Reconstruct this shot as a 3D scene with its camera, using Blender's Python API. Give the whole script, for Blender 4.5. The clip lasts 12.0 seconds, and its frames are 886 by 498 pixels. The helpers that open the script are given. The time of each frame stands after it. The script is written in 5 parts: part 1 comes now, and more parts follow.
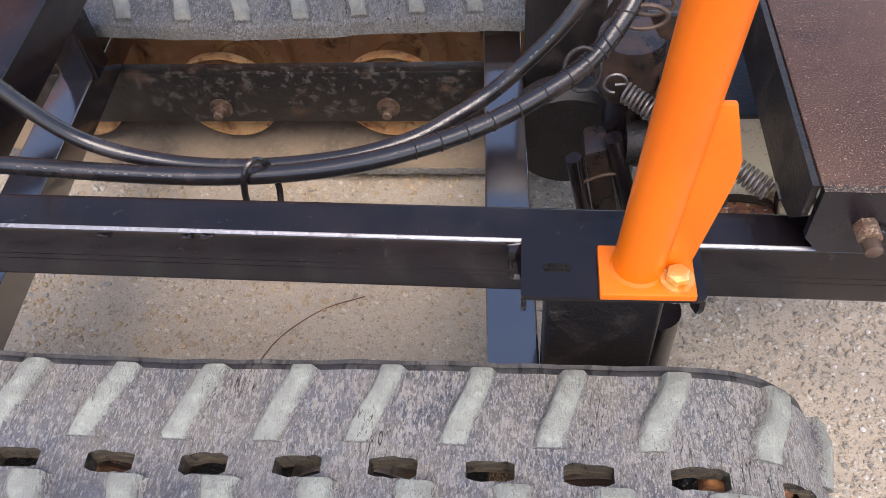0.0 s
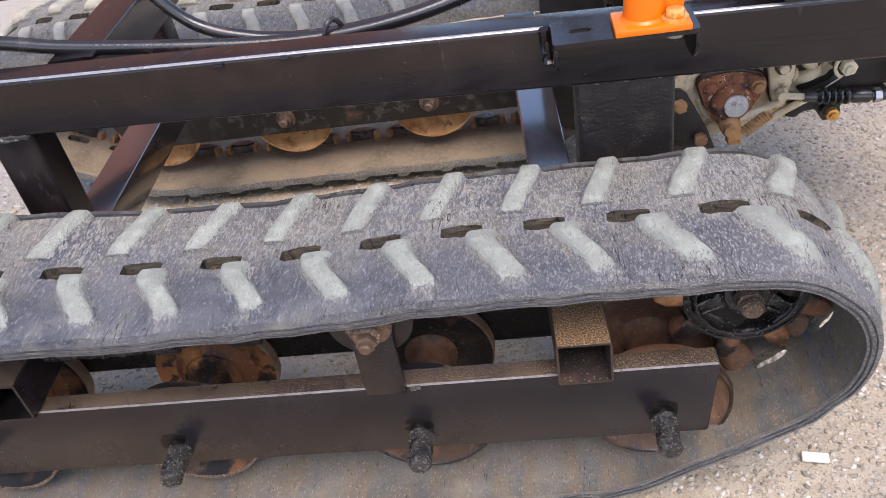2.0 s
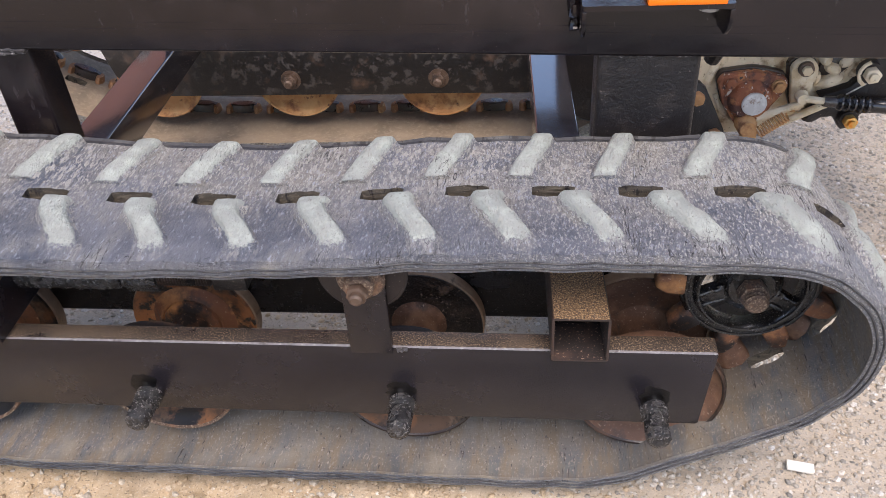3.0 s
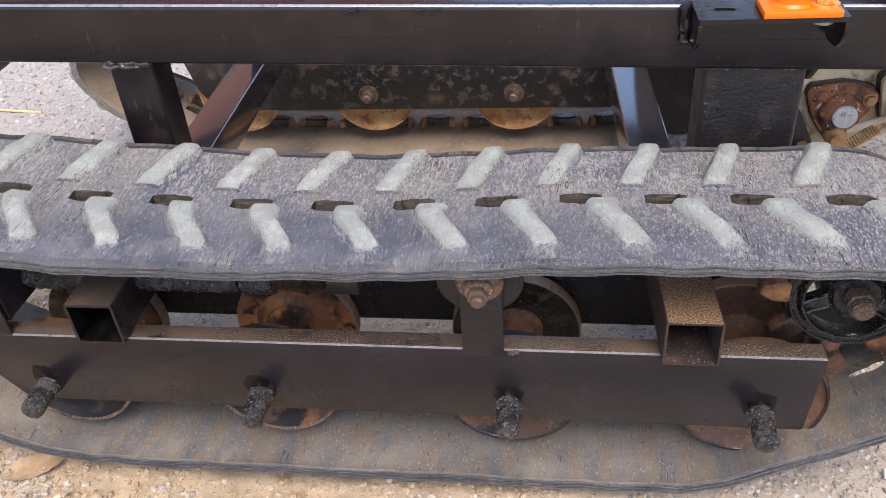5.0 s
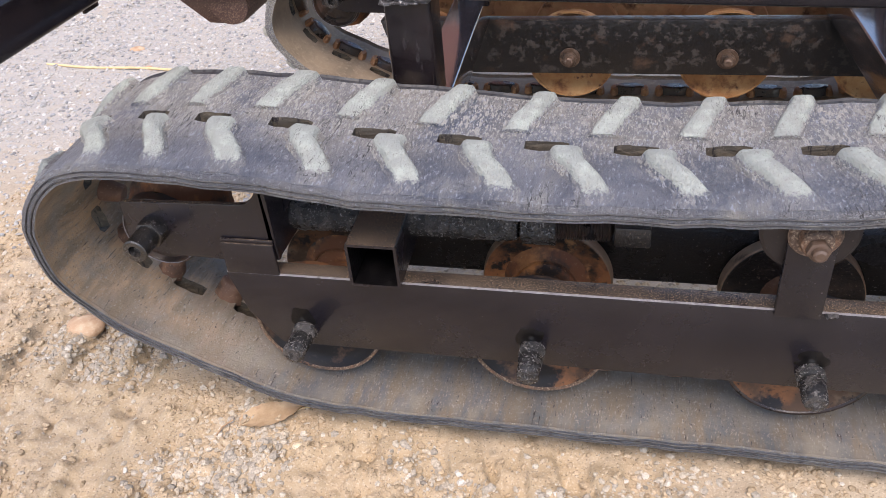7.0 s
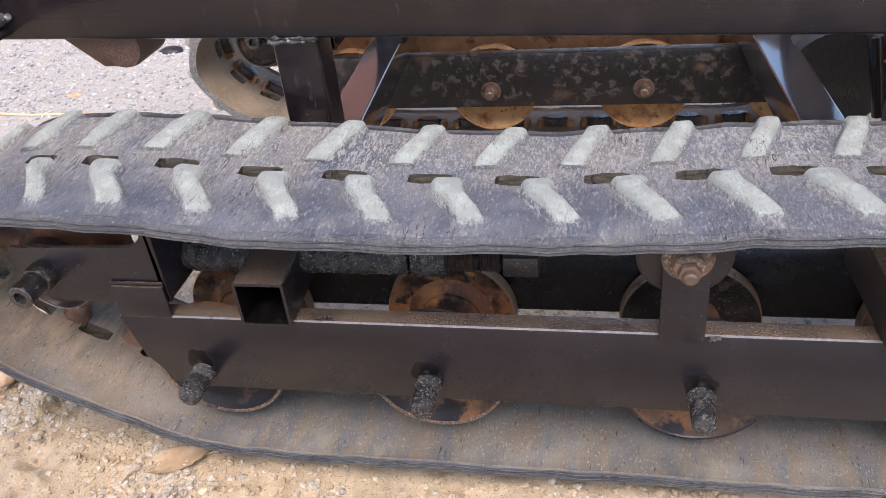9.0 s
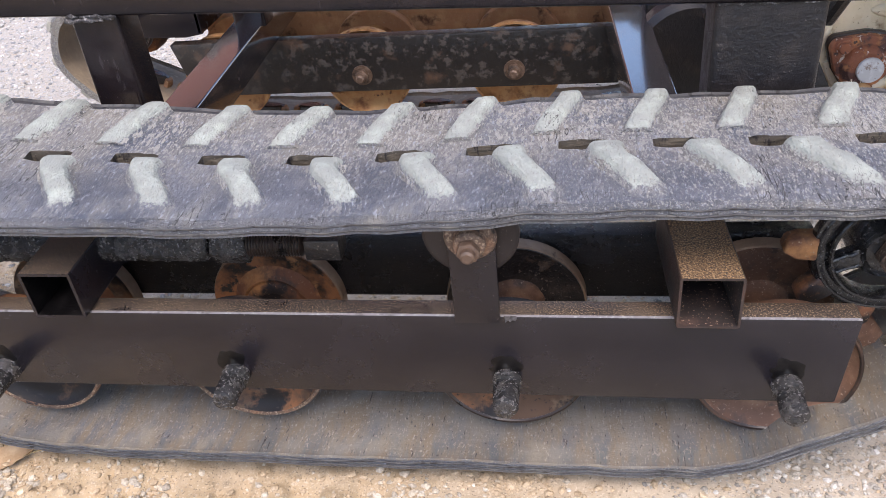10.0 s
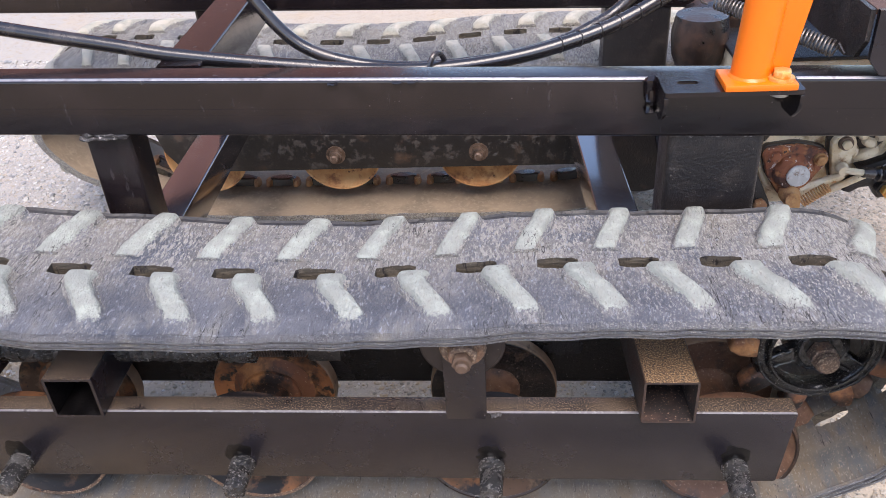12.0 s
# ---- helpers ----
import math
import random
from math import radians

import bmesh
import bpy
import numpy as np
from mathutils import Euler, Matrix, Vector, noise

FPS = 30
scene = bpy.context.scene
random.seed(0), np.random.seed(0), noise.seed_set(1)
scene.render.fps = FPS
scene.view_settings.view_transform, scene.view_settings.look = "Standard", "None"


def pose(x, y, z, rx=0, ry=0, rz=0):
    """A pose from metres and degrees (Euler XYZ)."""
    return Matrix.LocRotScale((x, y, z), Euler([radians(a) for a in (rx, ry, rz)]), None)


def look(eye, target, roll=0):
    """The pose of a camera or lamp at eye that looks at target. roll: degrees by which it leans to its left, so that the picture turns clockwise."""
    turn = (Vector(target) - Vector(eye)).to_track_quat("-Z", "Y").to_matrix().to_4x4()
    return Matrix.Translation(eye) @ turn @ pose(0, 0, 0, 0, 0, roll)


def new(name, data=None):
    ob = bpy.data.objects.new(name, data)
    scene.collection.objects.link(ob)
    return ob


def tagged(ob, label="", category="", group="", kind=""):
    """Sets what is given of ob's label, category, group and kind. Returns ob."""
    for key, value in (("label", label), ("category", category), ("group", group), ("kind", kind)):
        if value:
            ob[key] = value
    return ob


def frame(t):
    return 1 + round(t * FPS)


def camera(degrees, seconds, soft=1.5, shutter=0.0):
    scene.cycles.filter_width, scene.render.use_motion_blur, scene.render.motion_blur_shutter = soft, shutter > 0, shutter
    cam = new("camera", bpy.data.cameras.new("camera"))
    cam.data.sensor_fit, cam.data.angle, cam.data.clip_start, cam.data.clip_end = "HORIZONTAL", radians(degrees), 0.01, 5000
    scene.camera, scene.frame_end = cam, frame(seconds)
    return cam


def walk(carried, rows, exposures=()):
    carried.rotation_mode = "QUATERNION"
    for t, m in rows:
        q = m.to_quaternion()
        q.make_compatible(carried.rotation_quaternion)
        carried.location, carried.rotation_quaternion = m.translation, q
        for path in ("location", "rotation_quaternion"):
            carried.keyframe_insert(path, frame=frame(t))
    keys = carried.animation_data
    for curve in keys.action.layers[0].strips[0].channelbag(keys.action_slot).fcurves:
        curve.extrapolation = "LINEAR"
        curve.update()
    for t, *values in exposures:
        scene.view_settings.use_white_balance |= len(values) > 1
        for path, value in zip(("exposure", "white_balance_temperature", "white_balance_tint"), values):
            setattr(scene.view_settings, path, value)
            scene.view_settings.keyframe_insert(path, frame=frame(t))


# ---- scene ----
cam = camera(57.0, 12.0, soft=0.4)
PATH = [
    (0, (0.205, -0.190, 0.925), (0.014, 1.050, -0.633), -6.1),
    (0.5, (0.263, -0.338, 0.904), (0.003, 1.005, -0.549), -8.5),
    (1, (0.257, -0.421, 0.889), (-0.105, 0.937, -0.534), -10.9),
    (1.5, (0.202, -0.512, 0.812), (-0.104, 0.982, -0.482), -10.3),
    (2, (0.184, -0.530, 0.770), (-0.070, 1.051, -0.448), -10.9),
    (2.5, (0.173, -0.530, 0.731), (-0.032, 1.073, -0.446), -5.4),
    (2.7, (0.170, -0.532, 0.722), (-0.043, 1.057, -0.473), -3.9),
    (4.3, (0.113, -0.551, 0.723), (-0.105, 1.031, -0.497), -5.7),
    (4.5, (0.104, -0.559, 0.728), (-0.124, 1.034, -0.477), -4.5),
    (5, (0.088, -0.569, 0.732), (-0.193, 1.042, -0.440), -5.0),
    (5.5, (0.041, -0.542, 0.719), (-0.259, 1.047, -0.470), -3.5),
    (6, (-0.054, -0.557, 0.697), (-0.391, 1.029, -0.444), -2.6),
    (6.5, (-0.112, -0.584, 0.675), (-0.519, 1.002, -0.492), -2.5),
    (6.7, (-0.123, -0.595, 0.682), (-0.584, 0.990, -0.507), -5.2),
    (8.3, (-0.141, -0.586, 0.697), (-0.541, 1.026, -0.415), -5.6),
    (8.5, (-0.121, -0.590, 0.690), (-0.527, 1.044, -0.403), -5.6),
    (9, (-0.048, -0.577, 0.678), (-0.442, 1.072, -0.437), -6.5),
    (9.5, (0.026, -0.569, 0.648), (-0.324, 1.073, -0.457), -6.1),
    (10, (0.098, -0.540, 0.643), (-0.206, 1.066, -0.465), -6.2),
    (10.5, (0.121, -0.530, 0.648), (-0.142, 1.091, -0.478), -6.9),
    (11, (0.121, -0.535, 0.647), (-0.110, 1.082, -0.482), -6.1),
    (11.5, (0.103, -0.542, 0.676), (-0.084, 1.094, -0.442), -5.5),
    (12, (0.064, -0.575, 0.760), (-0.102, 1.103, -0.323), -3.8),
]
walk(cam, [(t, look(eye, target, roll)) for t, eye, target, roll in PATH], [(0.0, 1.2, 6950, 18), (0.5, 1.18, 6900, 18), (2.5, 1.28, 6850, 18), (8.5, 1.32, 6800, 18), (9.5, 1.45, 6700, 18), (12.0, 1.45, 6700, 18)])

# ---- daylight: open shade under a bright hazy sky ----
world = bpy.data.worlds.new("world")
scene.world = world
world.use_nodes = True
wn = world.node_tree.nodes
sky = wn.new("ShaderNodeTexSky")
sky.sky_type = "NISHITA"
sky.sun_disc = False
sky.sun_elevation = radians(60)
sky.sun_rotation = radians(165)
wn["Background"].inputs["Strength"].default_value = 0.15
world.node_tree.links.new(sky.outputs[0], wn["Background"].inputs[0])
sun = new("sun", bpy.data.lights.new("sun", "SUN"))
sun.data.energy = 1.7
sun.data.angle = radians(36)
sun.data.color = (1.0, 0.94, 0.85)
sun.matrix_basis = look((0.35, -1.2, 2.8), (0, 0.3, 0))


# ---- materials ----
def material(name, base, rough=0.5, metal=0.0, layers=(), bump=(), spec=0.5, coat=0.0, coat_ior=1.8):
    """layers: (colour, scale, low, high, mode, roughness) laid over the base by noise; scale may be a triple, which stretches the
    noise; mode 'up' keeps to faces that look upwards, 'wear' to the worn crests of the mesh; 'flake' and 'craze' are the flakes and fine cracks of dry rubber. bump: (strength, scale, metres)."""
    m = bpy.data.materials.new(name)
    m.use_nodes = True
    nt = m.node_tree
    b = nt.nodes["Principled BSDF"]
    b.inputs["Metallic"].default_value = metal
    b.inputs["Specular IOR Level"].default_value = spec
    b.inputs["Coat Weight"].default_value = coat
    b.inputs["Coat Roughness"].default_value = 0.12
    b.inputs["Coat IOR"].default_value = coat_ior
    geo = nt.nodes.new("ShaderNodeNewGeometry")
    colour = nt.nodes.new("ShaderNodeRGB").outputs[0]
    colour.default_value = (*base, 1)
    shine = nt.nodes.new("ShaderNodeValue").outputs[0]
    shine.default_value = rough

    def noise_at(scale, detail=7, rough_n=0.62):
        n = nt.nodes.new("ShaderNodeTexNoise")
        n.inputs["Detail"].default_value = detail
        n.inputs["Roughness"].default_value = rough_n
        if isinstance(scale, tuple):
            mp = nt.nodes.new("ShaderNodeMapping")
            mp.inputs["Scale"].default_value = scale
            nt.links.new(geo.outputs["Position"], mp.inputs["Vector"])
            nt.links.new(mp.outputs[0], n.inputs["Vector"])
            n.inputs["Scale"].default_value = 1
        else:
            n.inputs["Scale"].default_value = scale
            nt.links.new(geo.outputs["Position"], n.inputs["Vector"])
        return n.outputs["Fac"]

    def spread(value, low, high):
        r = nt.nodes.new("ShaderNodeMapRange")
        r.inputs[1].default_value, r.inputs[2].default_value = low, high
        nt.links.new(value, r.inputs[0])
        return r.outputs[0]

    def times(a, c):
        k = nt.nodes.new("ShaderNodeMath")
        k.operation = "MULTIPLY"
        nt.links.new(a, k.inputs[0])
        nt.links.new(c, k.inputs[1])
        return k.outputs[0]

    for layer in layers:
        tint, scale, low, high = layer[:4]
        mode = layer[4] if len(layer) > 4 else ""
        if mode == "line":
            off = nt.nodes.new("ShaderNodeMath")
            off.operation = "SUBTRACT"
            nt.links.new(noise_at(scale, 3), off.inputs[0])
            off.inputs[1].default_value = 0.5
            size = nt.nodes.new("ShaderNodeMath")
            size.operation = "ABSOLUTE"
            nt.links.new(off.outputs[0], size.inputs[0])
            fac = times(spread(size.outputs[0], high, low), spread(noise_at(9), 0.52, 0.58))
        elif mode in ("flake", "craze"):
            v = nt.nodes.new("ShaderNodeTexVoronoi")
            v.feature = "F1" if mode == "flake" else "DISTANCE_TO_EDGE"
            mp = nt.nodes.new("ShaderNodeMapping")
            mp.inputs["Scale"].default_value = scale
            nt.links.new(geo.outputs["Position"], mp.inputs["Vector"])
            nt.links.new(mp.outputs[0], v.inputs["Vector"])
            v.inputs["Scale"].default_value = 1
            if mode == "flake":
                at = nt.nodes.new("ShaderNodeAttribute")
                at.attribute_name = "dust"
                sep = nt.nodes.new("ShaderNodeSeparateColor")
                nt.links.new(v.outputs["Color"], sep.inputs[0])
                fac = times(times(spread(sep.outputs[0], low, high), at.outputs["Fac"]), spread(noise_at(20), 0.36, 0.55))
            else:
                fac = times(spread(v.outputs["Distance"], high, low), spread(noise_at(17), 0.48, 0.62))
        else:
            fac = spread(noise_at(scale), low, high)
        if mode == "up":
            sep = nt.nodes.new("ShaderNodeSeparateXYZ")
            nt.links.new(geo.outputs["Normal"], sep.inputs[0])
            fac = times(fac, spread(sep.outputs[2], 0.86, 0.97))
        if mode == "right":
            sep = nt.nodes.new("ShaderNodeSeparateXYZ")
            nt.links.new(geo.outputs["Position"], sep.inputs[0])
            fac = times(fac, spread(sep.outputs[0], -0.1, 0.35))
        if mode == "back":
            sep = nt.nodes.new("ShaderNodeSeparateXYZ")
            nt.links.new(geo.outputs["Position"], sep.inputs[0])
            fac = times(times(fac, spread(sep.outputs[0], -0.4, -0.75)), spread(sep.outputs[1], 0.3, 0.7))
        if mode == "left":
            sep = nt.nodes.new("ShaderNodeSeparateXYZ")
            nt.links.new(geo.outputs["Position"], sep.inputs[0])
            fac = times(fac, spread(sep.outputs[0], -0.5, -0.68))
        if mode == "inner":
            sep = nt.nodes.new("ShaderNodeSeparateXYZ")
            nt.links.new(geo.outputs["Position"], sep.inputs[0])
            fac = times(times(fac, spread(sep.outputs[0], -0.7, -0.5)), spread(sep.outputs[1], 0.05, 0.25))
        if mode == "band":
            sep = nt.nodes.new("ShaderNodeSeparateXYZ")
            nt.links.new(geo.outputs["Position"], sep.inputs[0])
            fac = times(fac, spread(sep.outputs[1], -0.022, 0.0))
        if mode == "dust":
            at = nt.nodes.new("ShaderNodeAttribute")
            at.attribute_name = "dust"
            fac = times(fac, at.outputs["Fac"])
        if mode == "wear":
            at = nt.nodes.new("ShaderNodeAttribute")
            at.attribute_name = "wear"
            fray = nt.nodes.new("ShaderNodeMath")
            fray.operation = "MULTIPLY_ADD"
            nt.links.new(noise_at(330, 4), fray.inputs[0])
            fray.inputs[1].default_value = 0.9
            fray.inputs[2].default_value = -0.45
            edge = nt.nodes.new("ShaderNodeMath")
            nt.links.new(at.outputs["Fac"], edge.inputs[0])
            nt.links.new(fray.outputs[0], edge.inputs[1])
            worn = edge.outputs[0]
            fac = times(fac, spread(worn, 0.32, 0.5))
        mix = nt.nodes.new("ShaderNodeMix")
        mix.data_type = "RGBA"
        nt.links.new(fac, mix.inputs[0])
        nt.links.new(colour, mix.inputs[6])
        mix.inputs[7].default_value = (*tint, 1)
        colour = mix.outputs[2]
        if len(layer) > 5:
            mr = nt.nodes.new("ShaderNodeMix")
            nt.links.new(fac, mr.inputs[0])
            nt.links.new(shine, mr.inputs[2])
            mr.inputs[3].default_value = layer[5]
            shine = mr.outputs[0]
    nt.links.new(colour, b.inputs["Base Color"])
    nt.links.new(shine, b.inputs["Roughness"])
    normal = None
    for strength, scale, metres in bump:
        bp = nt.nodes.new("ShaderNodeBump")
        bp.inputs["Strength"].default_value = strength
        bp.inputs["Distance"].default_value = metres
        nt.links.new(noise_at(scale, 5), bp.inputs["Height"])
        if normal:
            nt.links.new(normal, bp.inputs["Normal"])
        normal = bp.outputs[0]
    if normal:
        nt.links.new(normal, b.inputs["Normal"])
    return m


BLACK = material("black_gloss_paint", (0.0085, 0.0063, 0.0073), 0.16, spec=0.3, coat=0.22, coat_ior=1.7, layers=(((0.022, 0.015, 0.015), 14, 0.48, 0.75, "", 0.3), ((0.03, 0.025, 0.026), (90, 90, 24), 0.62, 0.76, "", 0.4), ((0.2, 0.175, 0.16), 520, 0.69, 0.73, "", 0.7), ((0.2, 0.17, 0.15), 130, 0.76, 0.79, "", 0.7)), bump=((0.16, 110, 0.002), (0.3, 420, 0.0008)))
GLOSS = material("black_gloss_tube_paint", (0.012, 0.009, 0.011), 0.13, spec=0.7, coat=1.0, coat_ior=2.3, layers=(((0.032, 0.022, 0.022), 20, 0.5, 0.75, "", 0.3), ((0.24, 0.2, 0.18), 420, 0.71, 0.75, "", 0.7)), bump=((0.1, 110, 0.002), (0.15, 420, 0.0008)))
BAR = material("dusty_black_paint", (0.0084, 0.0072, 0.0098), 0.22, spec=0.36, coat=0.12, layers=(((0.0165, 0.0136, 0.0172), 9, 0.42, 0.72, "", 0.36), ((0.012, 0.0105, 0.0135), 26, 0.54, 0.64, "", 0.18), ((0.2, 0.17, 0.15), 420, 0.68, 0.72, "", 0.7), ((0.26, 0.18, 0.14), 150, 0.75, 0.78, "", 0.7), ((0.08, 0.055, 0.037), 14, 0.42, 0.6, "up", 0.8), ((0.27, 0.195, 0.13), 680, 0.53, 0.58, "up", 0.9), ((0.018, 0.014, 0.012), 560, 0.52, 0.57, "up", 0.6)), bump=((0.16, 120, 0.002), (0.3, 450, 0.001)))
FLAKE = material("flaking_black_paint", (0.009, 0.0076, 0.0074), 0.4, layers=(((0.045, 0.038, 0.034), 75, 0.54, 0.59, "", 0.75), ((0.07, 0.04, 0.025), 22, 0.56, 0.72, "", 0.8), ((0.07, 0.062, 0.057), 130, 0.65, 0.69, "", 0.8), ((0.3, 0.24, 0.17), 700, 0.6, 0.7, "up", 0.9)), bump=((0.5, 70, 0.002), (0.3, 300, 0.001)))
BROWN_RUST = material("even_brown_rust", (0.27, 0.135, 0.066), 0.85, layers=(((0.44, 0.23, 0.1), 26, 0.48, 0.64), ((0.1, 0.05, 0.03), 30, 0.56, 0.68), ((0.48, 0.33, 0.2), 260, 0.6, 0.7)), bump=((0.5, 160, 0.002),))
SANDED = material("sand_covered_paint", (0.016, 0.012, 0.011), 0.5, layers=(((0.045, 0.022, 0.015), 40, 0.42, 0.66, "", 0.6), ((0.15, 0.088, 0.044), 300, 0.3, 0.55, "up", 0.9), ((0.36, 0.235, 0.12), 640, 0.51, 0.57, "up", 0.95), ((0.03, 0.02, 0.014), 560, 0.55, 0.6, "up", 0.9), ((0.3, 0.22, 0.16), 500, 0.64, 0.72, "", 0.9)), bump=((0.3, 700, 0.0015),))
RUBBER_LAYERS = (
    ((0.115, 0.118, 0.134), 12, 0.42, 0.62, "", 0.45),
    ((0.17, 0.157, 0.136), 16, 0.43, 0.62, "dust", 0.75),
    ((0.215, 0.192, 0.155), 9, 0.46, 0.66, "dust", 0.8),
    ((0.18, 0.172, 0.155), (24, 14, 24), 0.57, 0.7, "", 0.7),
    ((0.29, 0.275, 0.245), (420, 130, 420), 0.64, 0.76, "flake", 0.8),
    ((0.38, 0.365, 0.33), (620, 240, 620), 0.54, 0.6, "right", 0.8),
    ((0.34, 0.32, 0.285), (560, 210, 560), 0.55, 0.59, "dust", 0.8),
    ((0.06, 0.059, 0.06), (460, 150, 460), 0.6, 0.66, "dust", 0.55),
    ((0.25, 0.258, 0.28), (420, 130, 420), 0.575, 0.64, "", 0.6),
    ((0.04, 0.041, 0.048), (400, 150, 400), 0.62, 0.68, "", 0.5),
    ((0.28, 0.28, 0.28), (26, 70, 40), 0.002, 0.005, "line", 0.7),
    ((0.04, 0.039, 0.04), (230, 34, 230), 0.008, 0.035, "craze", 0.7),
    ((0.016, 0.015, 0.015), (70, 7, 70), 0.003, 0.009, "line", 0.8),
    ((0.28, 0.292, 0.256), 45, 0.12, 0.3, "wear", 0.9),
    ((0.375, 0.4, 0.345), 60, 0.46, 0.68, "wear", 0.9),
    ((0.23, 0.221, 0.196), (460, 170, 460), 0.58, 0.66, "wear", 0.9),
    ((0.07, 0.066, 0.062), (75, 12, 75), 0.002, 0.007, "line", 0.9))
RUBBER_BUMP = ((1.0, (430, 190, 430), 0.0036), (0.5, (110, 30, 110), 0.003), (0.6, 800, 0.0012))
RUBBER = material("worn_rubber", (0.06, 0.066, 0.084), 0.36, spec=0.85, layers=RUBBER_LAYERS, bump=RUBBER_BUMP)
# Smooth lip rubber; also the shadow painted along the near belt's far edge.
LIP_AND_EDGE_SHADE = material("rubber_lip_and_edge_shade", (0.034, 0.034, 0.037), 0.6, spec=0.3, layers=(((0.085, 0.081, 0.075), 40, 0.46, 0.66, "", 0.6), ((0.015, 0.014, 0.014), (160, 40, 60), 0.56, 0.62, "", 0.6)), bump=((0.3, 300, 0.001),))
DUSTY_RUBBER = material("dusty_rubber", (0.06, 0.06, 0.068), 0.5, layers=(((0.22, 0.205, 0.185), 26, 0.3, 0.62, "", 0.9),) + RUBBER_LAYERS + (((0.5, 0.46, 0.38), 40, 0.3, 0.6, "wear", 0.9),), bump=RUBBER_BUMP)
LINING = material("rubber_inside", (0.1, 0.106, 0.108), 0.48, layers=(((0.082, 0.092, 0.112), (2.5, 18, 9), 0.44, 0.58, "", 0.42), ((0.24, 0.198, 0.142), (3, 20, 10), 0.38, 0.58, "dust", 0.75), ((0.34, 0.24, 0.15), 7, 0.3, 0.52, "left", 0.8), ((0.17, 0.136, 0.098), (60, 9, 60), 0.4, 0.6, "band", 0.85), ((0.035, 0.03, 0.028), (420, 26, 420), 0.62, 0.67, "band", 0.7), ((0.18, 0.168, 0.148), 20, 0.5, 0.7, "", 0.7), ((0.2, 0.178, 0.142), (26, 14, 20), 0.55, 0.68, "", 0.85), ((0.22, 0.198, 0.165), 240, 0.58, 0.68, "", 0.8), ((0.27, 0.24, 0.2), (540, 170, 540), 0.59, 0.63, "", 0.8), ((0.055, 0.052, 0.05), (460, 90, 460), 0.635, 0.68, "", 0.7)), bump=((0.4, 160, 0.002), (0.5, 520, 0.0012)))
HOLE = material("brown_rubber_in_the_holes", (0.06, 0.05, 0.037), 0.7, layers=(((0.12, 0.1, 0.07), (40, 200, 200), 0.5, 0.62), ((0.01, 0.008, 0.008), (160, 60, 60), 0.55, 0.62), ((0.2, 0.17, 0.13), 500, 0.62, 0.68)), bump=((0.7, (60, 260, 260), 0.003),))
TAN = material("clay_covered_rubber", (0.26, 0.2, 0.138), 0.8, layers=(((0.15, 0.118, 0.085), 14, 0.45, 0.7), ((0.3, 0.235, 0.165), 120, 0.5, 0.7)), bump=((0.25, 180, 0.002),))
RUST = material("rust", (0.18, 0.075, 0.036), 0.8, layers=(((0.48, 0.215, 0.075), 22, 0.5, 0.64), ((0.018, 0.014, 0.013), 13, 0.47, 0.56, "", 0.45), ((0.4, 0.26, 0.15), 300, 0.62, 0.7)), bump=((0.5, 160, 0.002),))
OILED_RUST = material("oil_soaked_rust", (0.014, 0.011, 0.01), 0.3, layers=(((0.36, 0.15, 0.06), 12, 0.43, 0.53, "", 0.8), ((0.46, 0.23, 0.095), 40, 0.57, 0.66, "", 0.85), ((0.02, 0.015, 0.013), 46, 0.56, 0.61, "", 0.35), ((0.32, 0.24, 0.18), 420, 0.64, 0.72, "", 0.8)), bump=((0.6, 180, 0.002),))
OILY_GRIT = material("gritty_oily_black", (0.013, 0.0105, 0.0098), 0.32, layers=(((0.05, 0.036, 0.028), 30, 0.5, 0.64, "", 0.55), ((0.2, 0.16, 0.125), 330, 0.6, 0.66, "", 0.8), ((0.19, 0.12, 0.075), 16, 0.6, 0.68, "", 0.8)), bump=((0.7, 220, 0.002), (0.5, 520, 0.001)))
# Pale flecks paint in tiny sparkles on the wet oil.
OIL_BAR = material("oil_wet_black_steel", (0.0055, 0.0048, 0.0052), 0.22, spec=0.5, layers=(((0.018, 0.015, 0.015), 24, 0.5, 0.66, "", 0.4), ((0.16, 0.14, 0.13), 380, 0.65, 0.7, "", 0.4)), bump=((0.8, 110, 0.003), (0.8, 420, 0.0015)))
CARRIER = material("smooth_dusty_black", (0.022, 0.0165, 0.0155), 0.5, spec=0.3, layers=(((0.045, 0.034, 0.029), 12, 0.45, 0.7, "", 0.55), ((0.15, 0.12, 0.1), 380, 0.66, 0.71)), bump=((0.15, 200, 0.001),))
DARK_BROWN = material("oil_dark_brown_steel", (0.026, 0.017, 0.0135), 0.3, layers=(((0.075, 0.04, 0.026), 22, 0.5, 0.64, "", 0.55), ((0.012, 0.01, 0.01), 34, 0.55, 0.62, "", 0.25), ((0.24, 0.18, 0.14), 420, 0.67, 0.72)), bump=((0.4, 150, 0.002),))
PLATE_RUST = material("bright_brown_plate_rust", (0.46, 0.235, 0.115), 0.85, layers=(((0.58, 0.34, 0.17), 20, 0.48, 0.64), ((0.13, 0.062, 0.034), 24, 0.57, 0.68), ((0.5, 0.36, 0.22), 260, 0.6, 0.7)), bump=((0.5, 160, 0.002),))
DRUM_BROWN = material("dull_brown_drum", (0.115, 0.058, 0.035), 0.7, layers=(((0.21, 0.115, 0.068), 24, 0.46, 0.64), ((0.05, 0.03, 0.022), 30, 0.54, 0.66, "", 0.5), ((0.3, 0.22, 0.16), 420, 0.6, 0.68)), bump=((0.5, 220, 0.0015),))
